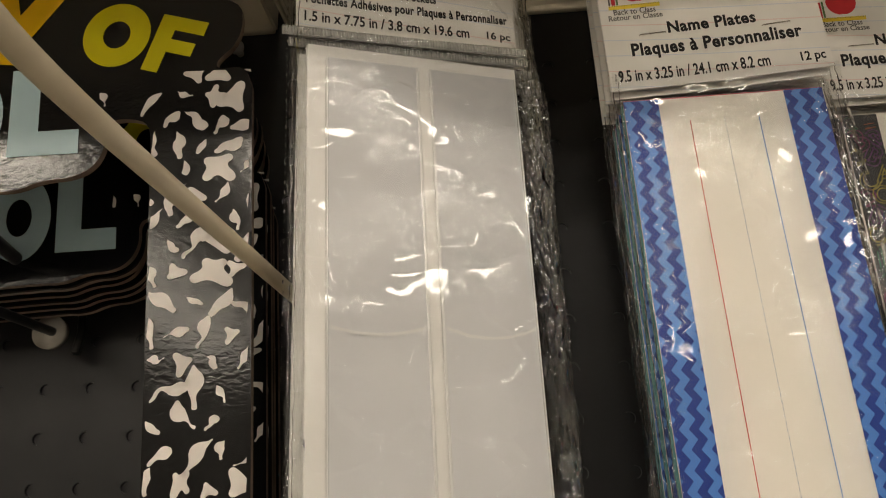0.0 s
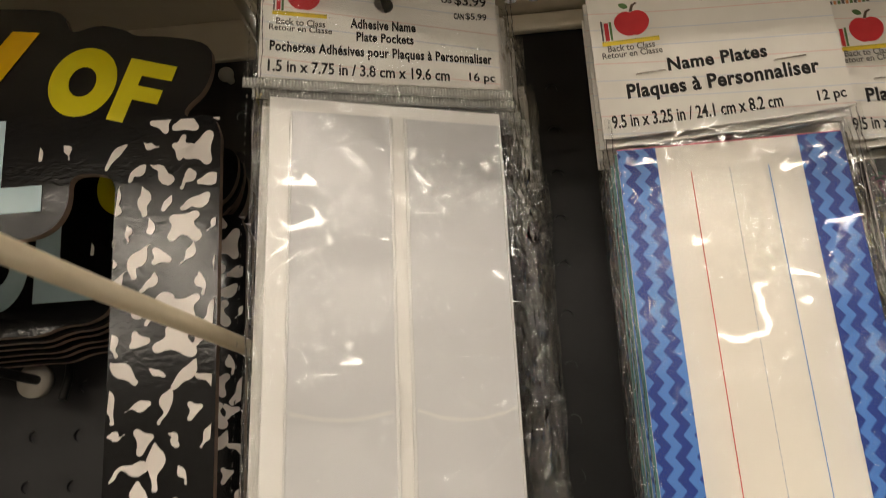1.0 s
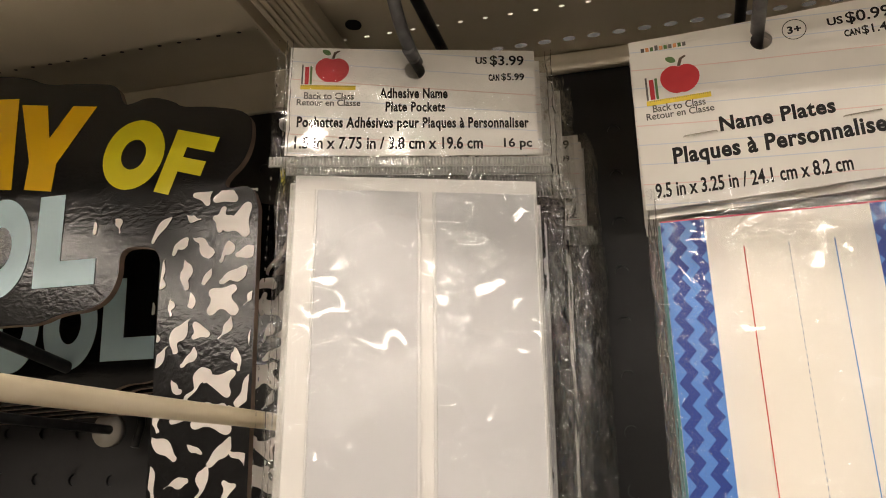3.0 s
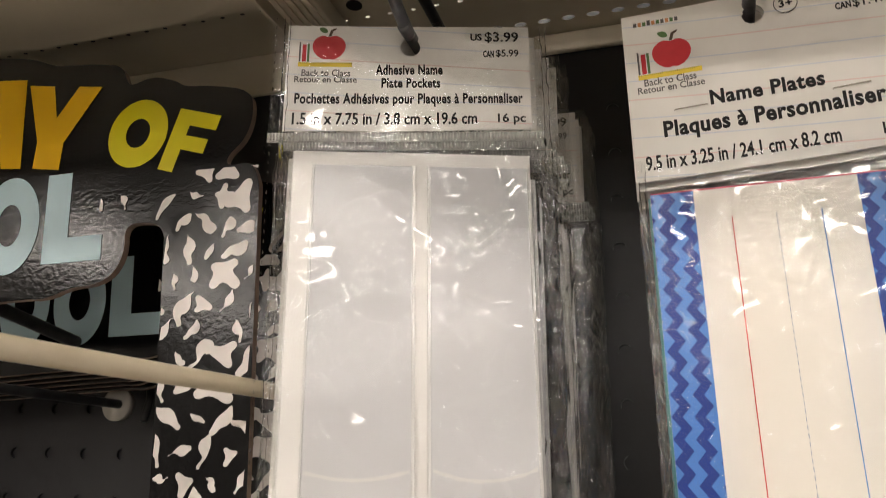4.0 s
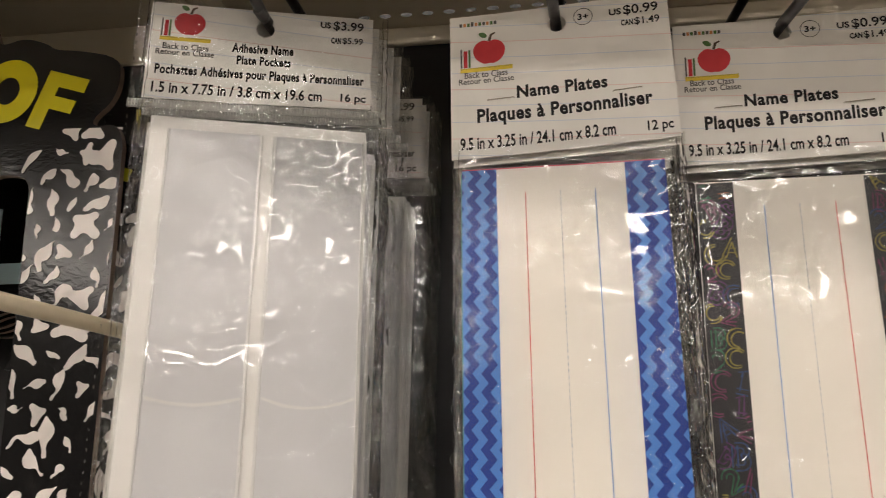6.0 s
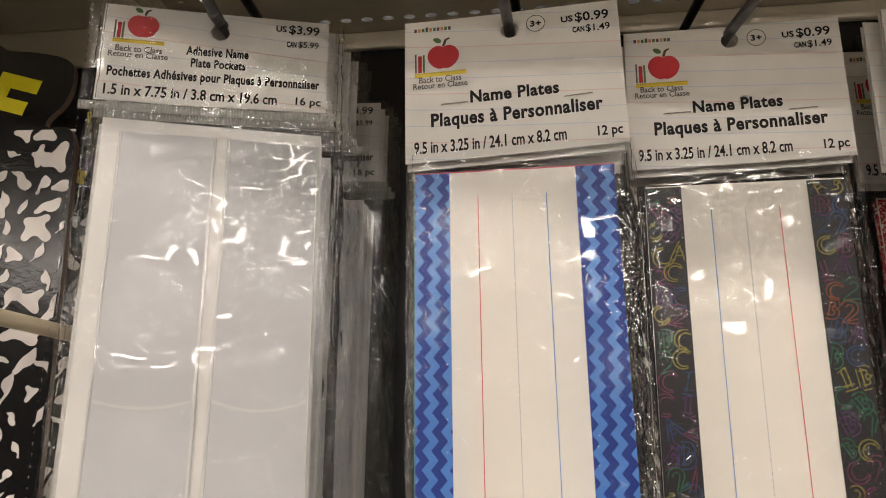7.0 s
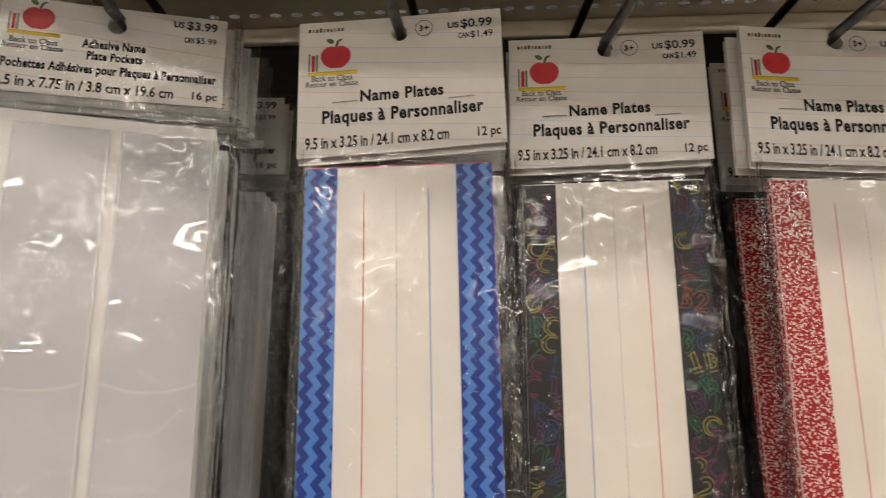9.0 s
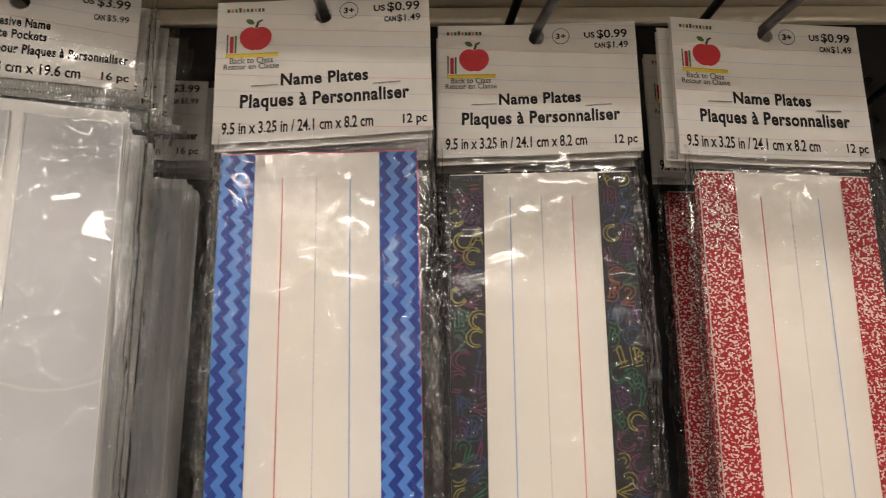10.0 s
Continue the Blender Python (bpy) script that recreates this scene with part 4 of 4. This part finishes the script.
def pocket_pack(m, label, seed, detail=True, lean=1.5, slip=0.0):
    """A clear bag with a header card and a sheet of two adhesive name plate pockets."""
    ob = empty("pocket_pack", m, label, "pocket pack", "adhesive pocket packs")
    hx0, hx1, hz0, hz1, ha, hb = -0.0462, 0.0460, -0.0348, 0.0090, 3.8, 1.2

    def fin(bm):
        return curl(sheared(bm, ha, hb), -0.0003)

    card = part("header_card", fin(card_mesh(hx0, hx1, hz0, hz1, 0.0038)), M["card"], ob, "white ruled header card inside clear film")
    w, h = hx1 - hx0, hz1 - hz0

    def X(f):
        return hx0 + w * f

    def Z(f):
        return hz1 - h * f

    if detail:
        words(card, [
            ("Adhesive Name", X(0.36), X(0.635), Z(0.475), Z(0.375), 0.034),
            ("Plate Pockets", X(0.385), X(0.625), Z(0.600), Z(0.505), 0.034),
            ("Pochettes Adhésives pour Plaques à Personnaliser", X(0.04), X(0.965), Z(0.780), Z(0.650), 0.034),
            ("1.5 in x 7.75 in / 3.8 cm x 19.6 cm", X(0.035), X(0.775), Z(0.945), Z(0.830), 0.022),
            ("16 pc", X(0.86), X(0.975), Z(0.955), Z(0.845), 0.022),
            ("US", X(0.752), X(0.80), Z(0.140), Z(0.070), 0.03),
            ("$3.99", X(0.812), X(0.955), Z(0.165), Z(0.052), 0.018),
            ("CAN", X(0.805), X(0.85), Z(0.305), Z(0.238), 0.04),
            ("$5.99", X(0.858), X(0.954), Z(0.308), Z(0.228), 0.016),
        ], fin)
        words(card, [("Back to Class", X(0.062), X(0.258), Z(0.490), Z(0.425), 0.015), ("Retour en Classe", X(0.035), X(0.285), Z(0.550), Z(0.490), 0.015)], fin, "ink_grey")
        apple_mark(card, X(0.168), Z(0.210), w * 0.066, fin)
    top, low = -0.0437, -0.250
    sx0, sx1 = -0.0408, 0.0455

    def lay(bm):
        for v in bm.verts:
            v.co.x += slip
        return sheared(bm, 1.8, lean, 0, top)

    sheet = part("backing_sheet", lay(box(bmesh.new(), sx0, sx1, 0.0, 0.0012, low, top, 0.0003)), M["sheet_white"], ob, "white backing sheet")
    for a, b in ((-0.0330, 0.0022), (0.0085, 0.0442)):
        bm = lay(box(bmesh.new(), a, b, -0.0010, -0.0002, low + 0.004, top - 0.0055, 0.0003))
        part("pocket", bm, M["pocket"], sheet, "milky grey clear pocket")
    for a, b in ((0.0020, 0.0032), (0.0074, 0.0086), (0.0440, 0.0448), (-0.0338, -0.0330)):
        bm = lay(box(bmesh.new(), a, b, -0.0013, -0.0006, low + 0.004, top - 0.0055, 0.0003))
        part("pocket_weld", bm, M["weld"], sheet)
    for a, b, sag in ((-0.0322, 0.0016, 0.0026), (0.0092, 0.0436, 0.0036)):
        bm = bmesh.new()
        for j in range(24):
            u0, u1 = a + (b - a) * j / 24, a + (b - a) * (j + 1) / 24
            h = [-0.155 - sag * (1 - (2 * k / 24 - 1) ** 2) + 0.0005 * noise.noise(Vector((k * 0.6, a * 90, 3.0))) for k in (j, j + 1)]
            w = [0.0006 + 0.0004 * noise.noise(Vector((k * 0.4, a * 50, 7.0))) for k in (j, j + 1)]
            flat(bm, [(u0, h[0] - w[0]), (u1, h[1] - w[1]), (u1, h[1] + w[1]), (u0, h[0] + w[0])], -0.0013)
        part("cling_line", lay(bm), M["weld"], sheet, "pale curved line where the pocket film clings")
    for i in range(3):
        part("backing_sheet", lay(box(bmesh.new(), sx0 + 0.0005 * i, sx1 + 0.0004 * i, 0.0016 + 0.0013 * i, 0.0026 + 0.0013 * i, low, top - 0.001 * i)), M["sheet_white"], ob)
    # the bag: film over the header, a welded ribbed seam, then the lower pouch
    bm = sheared(film_sheet(hx0 - 0.0052, hx1 + 0.0045, hz0 - 0.004, hz1 + 0.0015, -0.0010, 0.0004, seed + 3, 30, 26, edge=0.0035), ha, hb)
    f = part("header_film", bm, [M["film"], M["film_edge"]], ob, "", True)
    f.visible_shadow = False
    bm = bmesh.new()
    n = 88
    x0, x1 = hx0 - 0.0052, hx1 + 0.0045
    for i in range(n):
        x = x0 + (x1 - x0) * (i + 0.5) / n
        tube(bm, [(x, -0.0012, hz0 - 0.0042), (x, -0.0013, hz0 - 0.0012)], 0.00048, 6)
    bm2 = bmesh.new()
    for i in range(70):
        z = hz1 - 0.002 - i * 0.0036
        box(bm2, hx0 - 0.0038, hx0 - 0.0034, -0.0052, -0.0049, z - 0.0006, z + 0.0006)
    pf = part("perforation", sheared(bm2, 2.2, 1.5), M["film_edge"], ob, "punched dashes along the bag's margin")
    pf.visible_shadow = False
    box(bm, x0, x1, -0.0006, -0.0004, hz0 - 0.0046, hz0 - 0.0008)
    sm = part("ribbed_seam", sheared(bm, ha, hb), M["seam"], ob, "ribbed clear heat seal", True)
    sm.visible_shadow = False
    bm = sheared(film_sheet(sx0 - 0.0068, sx1 + 0.0072, low - 0.012, hz0 - 0.0035, -0.0044, 0.0007, seed, 64, 200, edge=0.0078, puff=0.0002, swell=0.0025, crease=0.0007, rest=-0.0026, bulge=(-0.014, -0.154, 0.0021, 0.017)), 2.2, lean)
    f = part("bag_front", bm, [M["film"], M["film_edge"]], ob, "clear crinkled plastic film", True)
    f.visible_shadow = False
    bm = sheared(film_sheet(sx0 - 0.0068, sx1 + 0.0072, low - 0.012, hz1 + 0.0015, 0.0064, 0.0008, seed + 17, 18, 40, edge=0.0065), 2.2, lean)
    f = part("bag_back", bm, [M["film"], M["film_edge"]], ob, "", True)
    f.visible_shadow = False
    if not slip:
        side_seams(ob, sx0 - 0.0068, sx1 + 0.0072, low - 0.012, hz1 + 0.0015, -0.001, 2.2, lean, seed)
    return ob


# adhesive pockets, a row of packs on one hook
first = pocket_pack(pose(0.0081, 0.2830, 1.7378, 0, 0, 22.2), "clear bag of milky adhesive name plate pockets under a white card", 1)
second = pocket_pack(pose(0.0088, 0.2905, 1.7376, 0, 0.3, 21.5), "clear bag of adhesive pockets hanging behind another pack", 5, slip=-0.0058)
for x, y, z, yaw, roll in ((0.0104, 0.2985, 1.7368, 20.5, 0.9), (0.0116, 0.3065, 1.7364, 19.0, 0.5), (0.0128, 0.3160, 1.7362, 17.0, 0.7), (0.0150, 0.3560, 1.7320, 11, 0.6), (0.0156, 0.3635, 1.7318, 10, 0.9), (0.0160, 0.3710, 1.7315, 9, 1.0)):
    copy_thing(second, pose(x, y, z, 0, roll, yaw))

HEAD_BLUE = (-0.0450, 0.0458, -0.0570, 0.0085, 5.2, 2.0)
PLATE_BLUE = (-0.0388, 0.0408, -0.0640, -0.0249, 0.0253, 2.4, 1.5)
name_plate_pack(pose(0.1310, 0.2982, 1.7400, 0, 0, 3), "blue", "blue chevron name plates in a clear bag under a cream card", HEAD_BLUE, PLATE_BLUE, 21)
name_plate_pack(pose(0.1308, 0.3090, 1.7402, 0, 0, 2.5), "blue", "blue chevron name plates hanging behind another pack", (*HEAD_BLUE[:4], 4.2, 1.6), (*PLATE_BLUE[:5], 2.0, 1.2), 22, False)
name_plate_pack(pose(0.1310, 0.3200, 1.7400, 0, 0, 2), "blue", "blue chevron name plates hanging behind another pack", (*HEAD_BLUE[:4], 3.4, 1.2), (*PLATE_BLUE[:5], 1.6, 1.0), 23, False)

HEAD_DARK = (-0.0458, 0.0468, -0.0580, 0.0070, 3.8, -0.3)
PLATE_DARK = (-0.0405, 0.0400, -0.0670, -0.0258, 0.0248, 2.6, 0.0)
name_plate_pack(pose(0.2258, 0.3205, 1.7421, 0, 0, 4), "chalk", "chalkboard letter name plates in a clear bag under a cream card", HEAD_DARK, PLATE_DARK, 31)
name_plate_pack(pose(0.2250, 0.3310, 1.7421, 0, 0, 3), "chalk", "chalkboard letter name plates hanging behind another pack", (*HEAD_DARK[:4], 3.2, 0.0), PLATE_DARK, 32, False)

HEAD_RED = (-0.0450, 0.0446, -0.0608, 0.0065, -0.6, -0.9)
PLATE_RED = (-0.0380, 0.0395, -0.0685, -0.0222, 0.0260, -0.2, -0.8)
name_plate_pack(pose(0.3310, 0.3200, 1.7425, 0, 0, 5.5), "red", "red speckled name plates in a clear bag under a cream card", HEAD_RED, PLATE_RED, 41)
name_plate_pack(pose(0.3318, 0.3290, 1.7428, 0, 0, 5), "red", "red speckled name plates hanging behind another pack", (-0.0495, 0.0446, -0.0600, 0.0065, 0.2, -0.5), (-0.0335, 0.0430, *PLATE_RED[2:]), 42, False)
name_plate_pack(pose(0.3300, 0.3600, 1.7480, 0, 0, 4), "red", "red speckled name plates at the back of the hook", (*HEAD_RED[:4], 1.0, 0.3), (*PLATE_RED[:5], 0.5, 0.3), 43, True)
